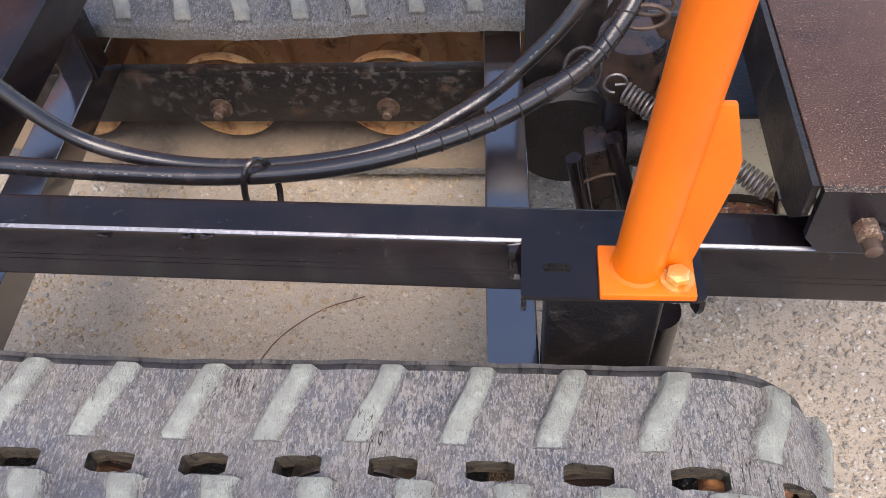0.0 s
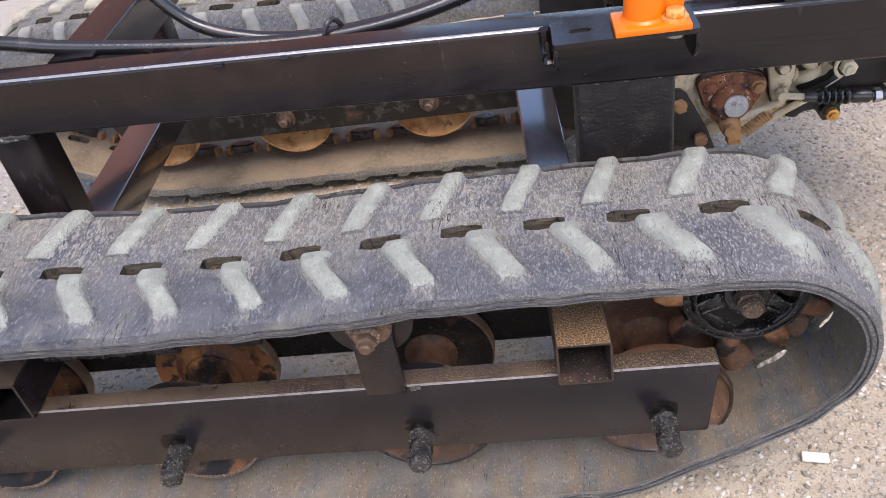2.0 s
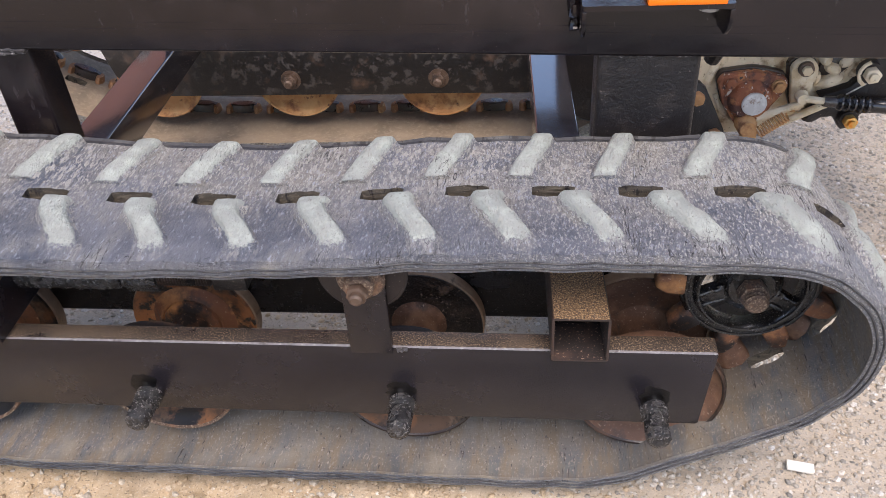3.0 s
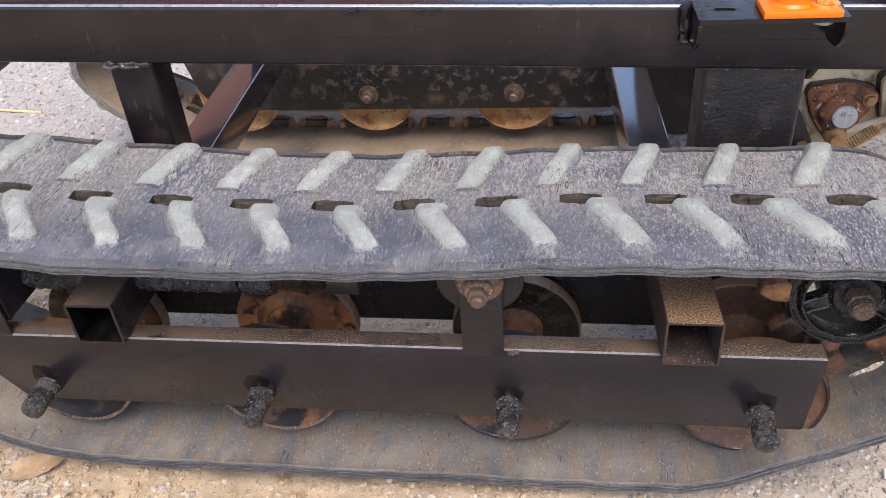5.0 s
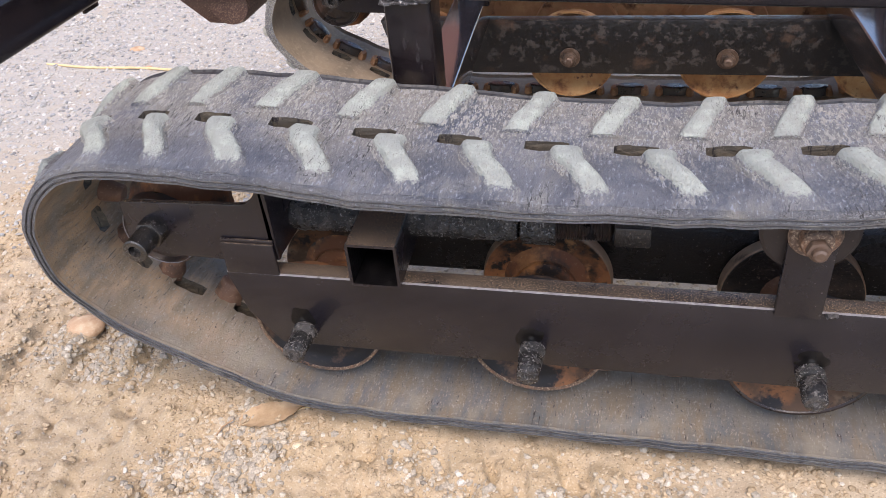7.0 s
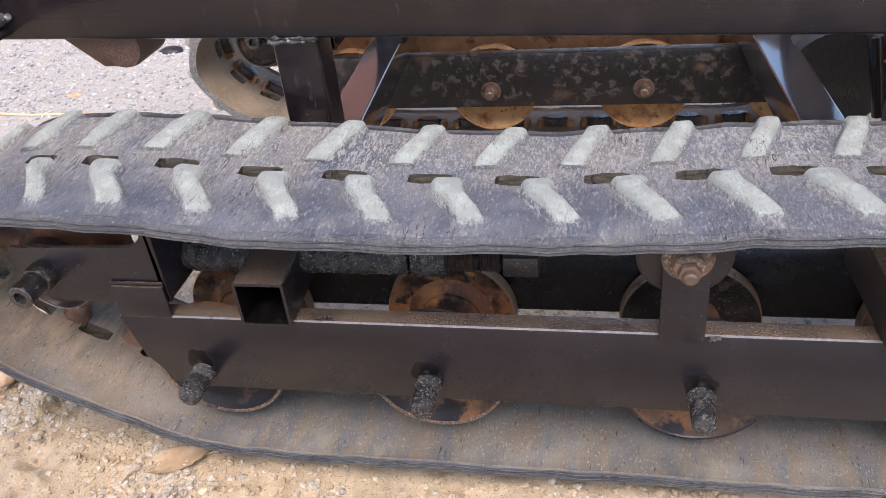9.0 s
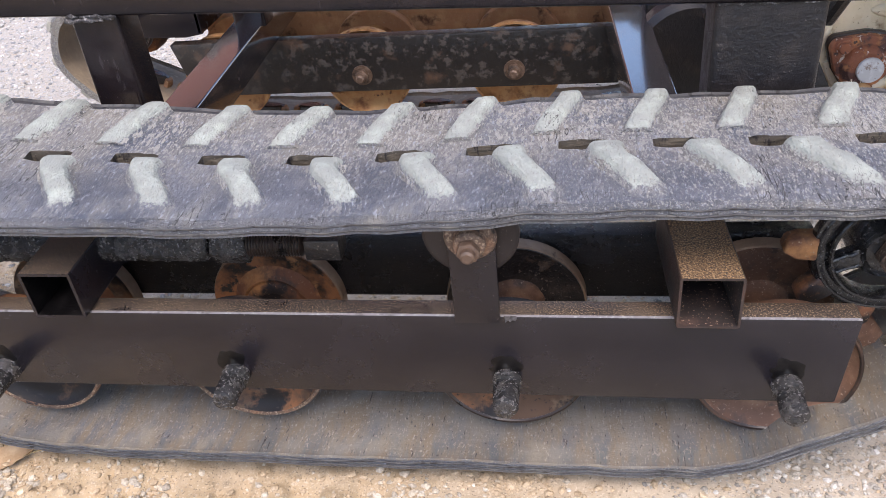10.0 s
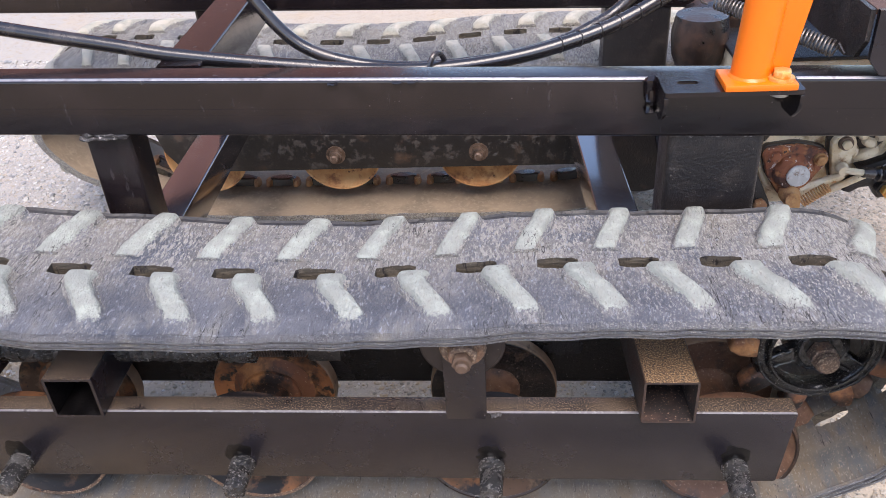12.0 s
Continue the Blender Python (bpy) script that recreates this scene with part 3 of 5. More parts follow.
def loop_points():
    """The belt's outline, as even steps of one lug pitch over 12."""
    fx, fz, fr = FRONT
    rx, rz, rr = REAR
    top = []
    for i in range(41):
        t = i / 40
        x = rx + (fx - rx) * t
        top.append((x, between(x, TOP_RUN, 1)))
    arc = [(fx + fr * math.cos(radians(a)), fz + fr * math.sin(radians(a))) for a in range(86, -62, -4)]
    bottom = [(0.245, 0.004), (0.15, 0.0), (0.0, 0.0), (-0.2, 0.0), (-0.38, 0.0), (-0.49, 0.006)]
    back = [(rx + rr * math.cos(radians(a)), rz + math.sin(radians(a)) * (rr + 0.0325 * max(0, math.sin(radians(a))))) for a in range(-118, -268, -4)]
    pts = [Vector(p) for p in top + arc + bottom + back]
    dense = []
    for i, p in enumerate(pts):
        q = pts[(i + 1) % len(pts)]
        k = max(1, int((q - p).length / 0.004))
        dense += [p.lerp(q, j / k) for j in range(k)]
    n = len(dense)
    for _ in range(3):
        dense = [sum((dense[(i + d) % n] for d in range(-5, 6)), Vector((0, 0))) / 11 for i in range(n)]
    length = sum((dense[i] - dense[i - 1]).length for i in range(n))
    lugs = round(length / 0.0792)
    count, out, run, i = lugs * 12, [], 0.0, 0
    step = length / count

    def along(k):
        """Steps along the belt, slightly stretched at the rear and packed at the front of the slack run."""
        x = k * step + dense[0].x
        fade = max(0.0, min(1.0, (x + 0.62) / 0.12)) * max(0.0, min(1.0, (0.4 - x) / 0.12))
        return k * step + fade * (-0.002 - 0.1 * (x + 0.05) ** 2)

    for k in range(count):
        while run + (dense[(i + 1) % n] - dense[i % n]).length < along(k):
            run += (dense[(i + 1) % n] - dense[i % n]).length
            i += 1
        a, b = dense[i % n], dense[(i + 1) % n]
        out.append(a.lerp(b, (along(k) - run) / max((b - a).length, 1e-9)))
    return out, lugs


LOOP, LUGS = loop_points()
SUB = 12


def loop_at(s, off=0.0):
    """Place and outward normal at s steps along the belt."""
    n = len(LOOP)
    i = math.floor(s)
    a, b, c = LOOP[(i - 1) % n], LOOP[i % n], LOOP[(i + 1) % n]
    p = b.lerp(c, s - i)
    t = (LOOP[(i + 2) % n] - a).normalized()
    return p + Vector((-t.y, t.x)) * off


PHASE = 1.92


def rubber_track(y_mid, flip, name, label, shift):
    """A rubber belt with guide holes, chevron lugs, and steel guide teeth inside. flip: -1 mirrors the lugs across the belt."""
    e = thing(name, shift, y_mid, GROUND, label, "rubber track", "rubber tracks")
    half = TRACK_W / 2
    vs = [-1, -0.99, -0.978, -0.966, -0.954, -0.942, -0.928, -0.8, -0.55, -0.3, -0.09, 0.09, 0.3, 0.55, 0.8, 0.885, 0.93, 0.955, 0.985, 1]
    bm = bmesh.new()
    n = len(LOOP)
    rng = random.Random(5 if flip > 0 else 6)
    wave = [rng.uniform(-1, 1) for _ in range(n // 4)]

    def droop(v, i):
        w = wave[(i // 4) % len(wave)] * (1 - (i % 4) / 4) + wave[(i // 4 + 1) % len(wave)] * (i % 4) / 4
        groove = -0.0021 if v in (-0.978, -0.954) or v == 0.955 else (-0.0025 if abs(v) == 1 else 0)
        return -0.009 * abs(v) ** 3 + 0.0015 * w * abs(v) ** 4 + groove

    outer, inner = [], []
    for i in range(n):
        row_o, row_i = [], []
        for v in vs:
            d = droop(v, i)
            thick = (0.021 if LOOP[i].x < 0.36 else 0.012) if abs(v) < 0.4 else (0.0135 if abs(v) < 0.9 else 0.011)
            po, pi = loop_at(i, d), loop_at(i, d - thick)
            torn = 0.0
            if abs(v) == 0.09:
                cell = (i - round(PHASE)) % SUB
                torn = -0.026 * v / 0.09 if cell in (2, 8) else (0.014 * wave[(i * 7 + int(v > 0)) % len(wave)] if 2 < cell < 8 else 0.0)
            y = y_mid + (v + torn) * half
            row_o.append(bm.verts.new(lean(po.x + shift, y, po.y, v, flip > 0)))
            row_i.append(bm.verts.new(lean(pi.x + shift, y, pi.y, v, flip > 0)))
        outer.append(row_o)
        inner.append(row_i)
    hole_v = vs.index(-0.09)

    def solid(i, j):
        return 0 <= j < len(vs) - 1 and not (j == hole_v and 2 <= (i - round(PHASE)) % SUB <= 7 and LOOP[i].y > 0.03)

    for i in range(n):
        k = (i + 1) % n
        for j in range(len(vs) - 1):
            if not solid(i, j):
                continue
            # slot 3 darkens the far edge band: its shadow, put into the colour
            bm.faces.new((outer[i][j], outer[k][j], outer[k][j + 1], outer[i][j + 1])).material_index = 3 if flip > 0 and vs[j] >= 0.885 else 0
            bm.faces.new((inner[i][j], inner[i][j + 1], inner[k][j + 1], inner[k][j])).material_index = 1
            if not solid(i, j - 1):
                bm.faces.new((outer[i][j], inner[i][j], inner[k][j], outer[k][j])).material_index = 2 if j else 0
            if not solid(i, j + 1):
                bm.faces.new((outer[i][j + 1], outer[k][j + 1], inner[k][j + 1], inner[i][j + 1])).material_index = 2 if j < len(vs) - 2 else 0
            if not solid(i - 1, j):
                bm.faces.new((outer[i][j], outer[i][j + 1], inner[i][j + 1], inner[i][j])).material_index = 2
            if not solid(i + 1, j):
                bm.faces.new((outer[k][j], inner[k][j], inner[k][j + 1], outer[k][j + 1])).material_index = 2
    wear = bm.verts.layers.float.new("wear")
    dust = bm.verts.layers.float.new("dust")
    for v in bm.verts:
        v[wear] = 0.0
        across = (v.co.y - y_mid) / half * flip
        v[dust] = max(0.1, min(1.0, (across + 0.75) / 0.7)) * max(0.08, min(1.0, (0.93 - across) / 0.09)) if flip > 0 else 1.0
    rubber = RUBBER if flip > 0 else DUSTY_RUBBER
    belt = part("belt", bm, rubber, e, smooth=50, second=LINING if flip > 0 else TAN)
    belt.data.materials.append(HOLE)
    belt.data.materials.append(LIP_AND_EDGE_SHADE)
    if flip > 0:
        for depth, r in ((-0.0138, 0.0008), (-0.019, 0.001)):
            line = []
            for i in range(n):
                p = loop_at(i, droop(-1, i) + 0.0115 + depth)
                line.append(lean(p.x + shift, y_mid - half - 0.0004, p.y, -1, True))
            part("edge_lip", sweep(line, r, 6, True), LIP_AND_EDGE_SHADE, belt, "smooth moulded rubber lip")
    for k in range(LUGS):
        for side in (-1, 1):
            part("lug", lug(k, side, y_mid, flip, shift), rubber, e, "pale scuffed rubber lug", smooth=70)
        if flip > 0:
            part("guide_tooth", lumpy(tooth(k, y_mid + 0.012, shift, 0.0, 1.15, 1.05), 0.0018, 90), DRUM_BROWN, e, smooth=60)
        else:
            for step in (-1.9, 1.9):
                part("guide_tooth", tooth(k, y_mid + 0.026, shift, step, 0.5, 0.62), BROWN_RUST, e)
            part("guide_block", tooth(k, y_mid + 0.03, shift, 6.0, 2.1, 0.7), DARK_BROWN, e, "dark oily guide block")
    return e


def lug(k, side, y_mid, flip, shift):
    """One slanting rib with flared feet, from beside the guide holes to the belt's edge, paler on its crest."""
    bm = bmesh.new()
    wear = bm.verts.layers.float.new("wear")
    dust = bm.verts.layers.float.new("dust")
    rng = random.Random(k * 2 + side)
    half = TRACK_W / 2
    steps = 9
    chip = rng.randint(2, steps - 2) if rng.random() < 0.4 else -1
    rows = []
    for i in range(steps + 1):
        t = i / steps
        v = side * ((0.14 + 0.8 * t) if side < 0 else (0.2 + 0.68 * t)) * flip
        if side < 0:
            u = min(1, max(0, (t - 0.08) / 0.72))
            s = PHASE + k * SUB + 8.0 + 4.3 * u * u * (3 - 2 * u)
            wide = 2.1 - 0.25 * math.sin(math.pi * t)
            tall = min(1, 0.8 + 3 * t) * (1 - min(1, max(0, t - 0.42) / 0.5) * 0.95)
        else:
            s = PHASE + k * SUB + 0.4 + 3.3 * (t - 0.07 * math.sin(math.pi * 2 * t))
            wide = 1.75 - 0.2 * t
            tall = min(1, 0.35 + 1.1 * t) * (1 if t < 0.93 else 0.8)
        high = 0.0125 * max(tall, 0.03)
        wide *= 1 + 0.09 * rng.uniform(-1, 1)
        s += 0.12 * rng.uniform(-1, 1)
        base = -0.009 * abs(v) ** 3
        y = y_mid + v * half
        row = []
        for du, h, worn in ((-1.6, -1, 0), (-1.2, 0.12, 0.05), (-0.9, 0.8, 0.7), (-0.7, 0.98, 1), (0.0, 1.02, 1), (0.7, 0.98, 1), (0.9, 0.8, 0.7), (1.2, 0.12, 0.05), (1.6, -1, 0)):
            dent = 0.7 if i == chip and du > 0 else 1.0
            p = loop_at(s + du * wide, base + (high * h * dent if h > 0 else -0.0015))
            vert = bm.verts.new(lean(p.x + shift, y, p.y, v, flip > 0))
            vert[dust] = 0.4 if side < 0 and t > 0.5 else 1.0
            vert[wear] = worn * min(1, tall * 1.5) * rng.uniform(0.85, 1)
            row.append(vert)
        rows.append(row)
    for a, b in zip(rows, rows[1:]):
        for j in range(len(a) - 1):
            bm.faces.new((a[j], a[j + 1], b[j + 1], b[j]))
    bm.faces.new(rows[0])
    bm.faces.new(rows[-1])
    bm.faces.new([r[0] for r in rows] + [r[-1] for r in reversed(rows)])
    return bm


def tooth(k, y_mid, shift, step=0.0, broad=1.0, tall=1.0):
    """A steel guide horn on the inside of the belt."""
    bm = bmesh.new()
    s = PHASE + k * SUB + 10 + step
    rings = []
    for off, w, d in ((-0.015, 2.3, 0.013), (-0.03, 2.1, 0.012), (-0.042, 1.8, 0.01), (-0.045, 1.4, 0.008)):
        ring = []
        for a in range(8):
            p = loop_at(s + math.cos(a * math.pi / 4 + 0.39) * w * 1.1 * broad, -0.015 + (off + 0.015) * tall)
            ring.append(bm.verts.new((p.x + shift, y_mid + math.sin(a * math.pi / 4 + 0.39) * d * 1.1, p.y)))
        rings.append(ring)
    for a, b in zip(rings, rings[1:]):
        for j in range(8):
            bm.faces.new((a[j], a[(j + 1) % 8], b[(j + 1) % 8], b[j]))
    bm.faces.new(rings[-1])
    bm.faces.new(rings[0])
    return bm


# ---- ground ----
def height(x, y):
    """The lie of the ground: gentle humps, and shallow cross ridges pressed into the sand."""
    z = GROUND - 0.004 + 0.006 * noise.noise((x * 2.5, y * 2.5, 0)) + 0.0035 * noise.noise((x * 11, y * 11, 2))
    z += 0.0025 * noise.noise((x * 30, y * 30, 5))
    z += 0.0016 * noise.noise((x * 75, y * 75, 8))
    sand = max(0, min(1, (0.15 - x) / 0.4)) * max(0, min(1, (0.02 - y) / 0.06 if x > -0.7 else (0.45 - y) / 0.2))
    wander = 1.6 * noise.noise((x * 4, y * 5, 7))
    bar = math.sin(x * 80 + y * 10 + 2 * wander)
    print_mark = max(-1.0, min(1.0, 5.0 * bar)) * max(0.0, min(1.0, 0.55 + 1.3 * noise.noise((x * 3.5, y * 6, 9))))
    clod = noise.noise((x * 42, y * 42, 12))
    lump = max(0.0, noise.noise((x * 95, y * 95, 15))) * max(0.0, min(1.0, 0.4 + 2 * noise.noise((x * 8, y * 8, 17))))
    return z + sand * (0.0105 * print_mark + 0.014 * clod * abs(clod) * 2 + 0.013 * lump)


def ground():
    bm = bmesh.new()

    def steps(low, high, fine, far):
        out = [low + (high - low) * i / fine for i in range(fine + 1)]
        grow = [(high - low) / fine * 1.35**k for k in range(1, 26)]
        left, right, a, b = [], [], low, high
        for g in grow:
            a, b = a - g, b + g
            left.append(a)
            right.append(b)
        return [low - far] + left[::-1] + out + right + [high + far]

    xs, ys = steps(-1.25, 0.75, 520, 120), steps(-0.35, 1.3, 360, 120)
    grid = [[bm.verts.new((x, y, height(x, y))) for y in ys] for x in xs]
    for i in range(len(xs) - 1):
        for j in range(len(ys) - 1):
            bm.faces.new((grid[i][j], grid[i + 1][j], grid[i + 1][j + 1], grid[i][j + 1]))
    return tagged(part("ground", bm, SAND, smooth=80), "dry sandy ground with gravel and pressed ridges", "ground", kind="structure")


ground()
# Unseen red wall, added for the reddish reflection in the glossy black paint.
tagged(part("reflection_wall", box(-11, -0.8, 7, 7.25, -0.05, 5.5, 0.02), RED_WALL), "unseen dull red wall added for its reflection in the paint", "wall", kind="structure")


def scatter(name, label, count, area, small, large, seed, keep, mat, power=2):
    """Loose stones as one object: rough little lumps half sunk in the ground."""
    rng = random.Random(seed)
    ico = bmesh.new()
    bmesh.ops.create_icosphere(ico, subdivisions=1, radius=1)
    shape = [v.co.copy() for v in ico.verts]
    tris = [[v.index for v in f.verts] for f in ico.faces]
    ico.free()
    verts, faces = [], []
    x0, x1, y0, y1 = area
    made = 0
    while made < count:
        x, y = rng.uniform(x0, x1), rng.uniform(y0, y1)
        if rng.random() > keep(x, y):
            continue
        made += 1
        r = small + (large - small) * rng.random() ** power
        a, b = rng.uniform(0, 6.28), rng.uniform(0.55, 1.0)
        c = rng.uniform(0.35, 0.8)
        turn = Euler((rng.uniform(-0.4, 0.4), rng.uniform(-0.4, 0.4), a)).to_matrix()
        at = Vector((x, y, height(x, y) + r * c * 0.05))
        base = len(verts)
        for v in shape:
            k = rng.uniform(0.72, 1.12)
            verts.append(at + turn @ Vector((v.x * r * k, v.y * r * b * k, v.z * r * c * k)))
        faces += [[i + base for i in t] for t in tris]
    me = bpy.data.meshes.new(name)
    me.from_pydata(verts, [], faces)
    me.materials.append(mat)
    return tagged(new(name, me), label, "gravel", kind="stuff")


def gravel_share(x, y):
    right = max(0.0, min(1.0, (x - 0.12) / 0.3))
    back_left = max(0.0, min(1.0, (-0.45 - x) / 0.35)) * max(0.0, min(1.0, (y - 0.3) / 0.35))
    patch = max(0.0, noise.noise((x * 3.1, y * 3.1, 4))) ** 1.2
    return min(1.0, 0.10 + 0.9 * max(right, 0.8 * back_left) + 0.5 * patch)


def clusters(x, y):
    """Patches in which stones and clods gather on the sand."""
    return max(0.015, min(1.0, 3.2 * noise.noise((x * 6.5, y * 6.5, 21)) - 0.35))


def shaded_strip(x, y):
    """The strip between the two tracks, stonier towards the rear."""
    return max(0.05, min(1.0, 0.45 - 0.9 * x + 1.5 * noise.noise((x * 7, y * 7, 25)))) if 0.15 < y < 0.75 else 0.0


scatter("gravel", "loose pale grey gravel lying beside the track", 34000, (0.12, 0.9, -0.3, 1.0), 0.0014, 0.0054, 11, lambda x, y: min(1, max(0.05, (x - 0.12) / 0.2)), STONE, 2.2)
scatter("gravel", "loose blue-grey gravel behind the track", 16000, (-1.75, -0.4, 0.2, 1.7), 0.0022, 0.0075, 13, lambda x, y: gravel_share(x, y), BLUE_STONE)
scatter("gravel", "small stones gathered in patches on the sandy ground", 13000, (-1.15, 0.4, -0.34, 0.25), 0.0014, 0.0068, 14, clusters, CHIP, 2.4)
scatter("gravel", "small stones on the ground between the tracks", 9000, (-0.7, 0.4, 0.15, 0.75), 0.0014, 0.0052, 16, shaded_strip, CHIP, 2.2)
scatter("sand_crumbs", "crumbs and clods of tan sand", 34000, (-1.2, 0.4, -0.34, 0.75), 0.0009, 0.0065, 12, lambda x, y: min(1.0, max(0.05, (0.3 - x) / 0.3)) * (0.12 + 0.88 * max(0.0, min(1.0, 0.3 + 2.6 * noise.noise((x * 9, y * 9, 3))))) * (0.35 if y > 0.16 and x > -0.6 else 1.0), CRUMB, 3)


def pebble(x, y, r, mat, label, seed):
    rng = random.Random(seed)
    bm = bmesh.new()
    bmesh.ops.create_icosphere(bm, subdivisions=2, radius=r)
    for v in bm.verts:
        v.co = Vector((v.co.x * 1.25, v.co.y * 0.9, v.co.z * 0.45)) * (1 + 0.12 * noise.noise(v.co * 60 + Vector((seed, 0, 0))))
        v.co += Vector((x, y, height(x, y) - r * 0.02))
    tagged(part("pebble", bm, mat, smooth=60), label, "stone")


pebble(-0.845, 0.115, 0.024, OCHRE, "smooth orange-brown stone lying in the sand", 3)
pebble(-1.31, 1.08, 0.016, OCHRE, "small orange stone on the gravel", 4)
pebble(-1.225, 0.975, 0.01, OCHRE, "small orange stone on the gravel", 5)
pebble(-0.48, -0.035, 0.006, CAST, "pale rounded pebble in the sand", 6)
pebble(-1.2, 1.38, 0.03, OILY, "dark lump of stone on the gravel", 8)

# flat white offcut, dead leaf, straw and twig
off = box(-0.014, 0.014, -0.0055, 0.0055, 0, 0.005, 0.0012)
bmesh.ops.transform(off, matrix=pose(0.453, 0.05, height(0.453, 0.05) + 0.005, 6, 4, -8), verts=off.verts)
tagged(part("offcut", off, WHITE), "small flat white offcut lying on gravel", "scrap")


def leaf(x, y, length, width, turn, seed):
    bm = bmesh.new()
    rows = []
    n, m = 14, 6
    for i in range(n + 1):
        t = i / n
        w = width * math.sin(math.pi * min(1, 0.06 + 0.94 * t)) ** 0.8 * (1 - 0.35 * t)
        row = []
        for j in range(-m // 2, m // 2 + 1):
            u = j / (m / 2)
            z = 0.004 * abs(u) ** 1.5 + 0.0025 * math.sin(5 * t + seed) + 0.0011 * math.sin(t * 38 + 6 * abs(u)) + 0.0012 * (abs(u) < 0.1)
            row.append(bm.verts.new((length * (t - 0.5), w * u, z)))
        rows.append(row)
    for a, b in zip(rows, rows[1:]):
        for j in range(m):
            bm.faces.new((a[j], a[j + 1], b[j + 1], b[j]))
    made = bmesh.ops.extrude_face_region(bm, geom=bm.faces[:])
    bmesh.ops.translate(bm, vec=(0, 0, 0.0008), verts=[g for g in made["geom"] if isinstance(g, bmesh.types.BMVert)])
    bmesh.ops.transform(bm, matrix=pose(x, y, height(x, y) + 0.003, 4, -5, turn), verts=bm.verts)
    return bm


dead = thing("dead_leaf", -0.522, 0.002, GROUND, "curled dry brown leaf lying on the sand", "leaf")
part("blade", leaf(-0.522, 0.0, 0.078, 0.02, 28, 1), LEAF, dead, smooth=70)
part("stalk", sweep([(-0.567, -0.016, GROUND + 0.004), (-0.576, -0.026, GROUND + 0.002), (-0.579, -0.038, GROUND)], 0.0011, 6), LEAF, dead)


def lying(points, lift=0.002):
    return smooth_line([(x, y, height(x, y) + lift) for x, y in points], 8)


tagged(part("straw", sweep(lying([(-1.5, 0.99), (-1.37, 0.97), (-1.22, 0.965), (-1.05, 0.95)]), 0.003, 8), STRAW), "long dry yellow straw lying on gravel", "straw")
tagged(part("twig", sweep(lying([(-0.155, 0.33), (-0.147, 0.362), (-0.122, 0.405), (-0.072, 0.446), (-0.015, 0.469)]), 0.0009, 6), DRUM_BROWN), "thin curved reddish twig on the ground", "twig")
tagged(part("twig", sweep(lying([(-0.52, -0.01), (-0.5, 0.015), (-0.485, 0.022)]), 0.001, 6), STRAW), "thin dry twig beside the belt", "twig")


# ---- undercarriage ----
rubber_track(Y_NEAR + 0.005, 1, "rubber_track", "worn grey rubber track with pale scuffed chevron lugs", 0)
rubber_track(Y_FAR, -1, "rubber_track", "worn rubber track with clay-coloured inner side", SKEW * 0.7)


def roller(x, y_mid, mat, label, face=None):
    """A double-flanged roller: a dished outer flange, an axle sleeve, and an inner wheel with a ringed hub on its face."""
    far = mat is PALE_RUST
    z, r = (0.127, 0.0765) if far else (AXLE_Z - 0.015, 0.0735)
    e = thing("track_roller", x, y_mid, z, label, "track roller", "track rollers")
    y = y_mid - 0.045
    part("outer_flange", lathe([(0.001, 0.0), (0.001, r - 0.016), (-0.003, r - 0.008), (-0.009, r - 0.0035), (-0.009, r - 0.0005), (-0.004, r), (0.006, r - 0.001), (0.006, 0.0)], (x, y, z), seg=56), mat if far or x > 0.2 else DISH, e)
    if not far:
        part("rim", lathe([(-0.0088, r - 0.0042), (-0.0102, r - 0.003), (-0.0102, r - 0.0008), (-0.0045, r + 0.0008), (-0.0045, r - 0.001), (-0.0088, r - 0.0042)], (x, y, z), seg=56), GRITTY_RUST if x < -0.1 else DARK_BROWN, e, "worn brown rim")
    y, r = y_mid + 0.04, 0.0775 if far else 0.0725
    part("wheel", lathe([(0.004, 0.02), (0.0035, 0.042), (0.003, 0.048), (0.002, r - 0.008), (0.0, r - 0.0045), (0.0, r - 0.0015), (0.004, r - 0.0015), (0.004, 0.02)], (x, y, z), seg=56), PLATE_RUST if far else face or mat, e)
    part("tread", lathe([(0.0015, r - 0.001), (0.003, r), (0.0165, r + 0.0005), (0.0185, r - 0.004), (0.0185, 0.03), (0.006, 0.03), (0.0015, r - 0.001)], (x, y, z), seg=56), PLATE_RUST if far else TREAD, e, "worn tan running face")
    if x > 0 and not far:
        part("hub", lumpy(lathe([(-0.08, 0.016), (-0.036, 0.016), (-0.036, 0.0235), (-0.033, 0.0252), (-0.029, 0.024), (-0.024, 0.022), (-0.006, 0.0222), (0.0, 0.025), (0.0035, 0.031), (0.006, 0.031), (0.006, 0.016)], (x, y, z), seg=44), 0.0008, 120), DRUM_BROWN, e, "rusty flared hub sleeve", smooth=50)
        return e
    part("hub", lathe([(-0.08, 0.022), (-0.011, 0.022), (-0.0095, 0.03), (-0.008, 0.0325), (-0.0045, 0.0335), (-0.0062, 0.0348), (-0.006, 0.0365), (-0.003, 0.0385), (0.0, 0.043), (0.0035, 0.049), (0.006, 0.049), (0.006, 0.022)], (x, y, z), seg=44), PALE_RUST if far else mat, e, "rusty ringed hub")
    return e


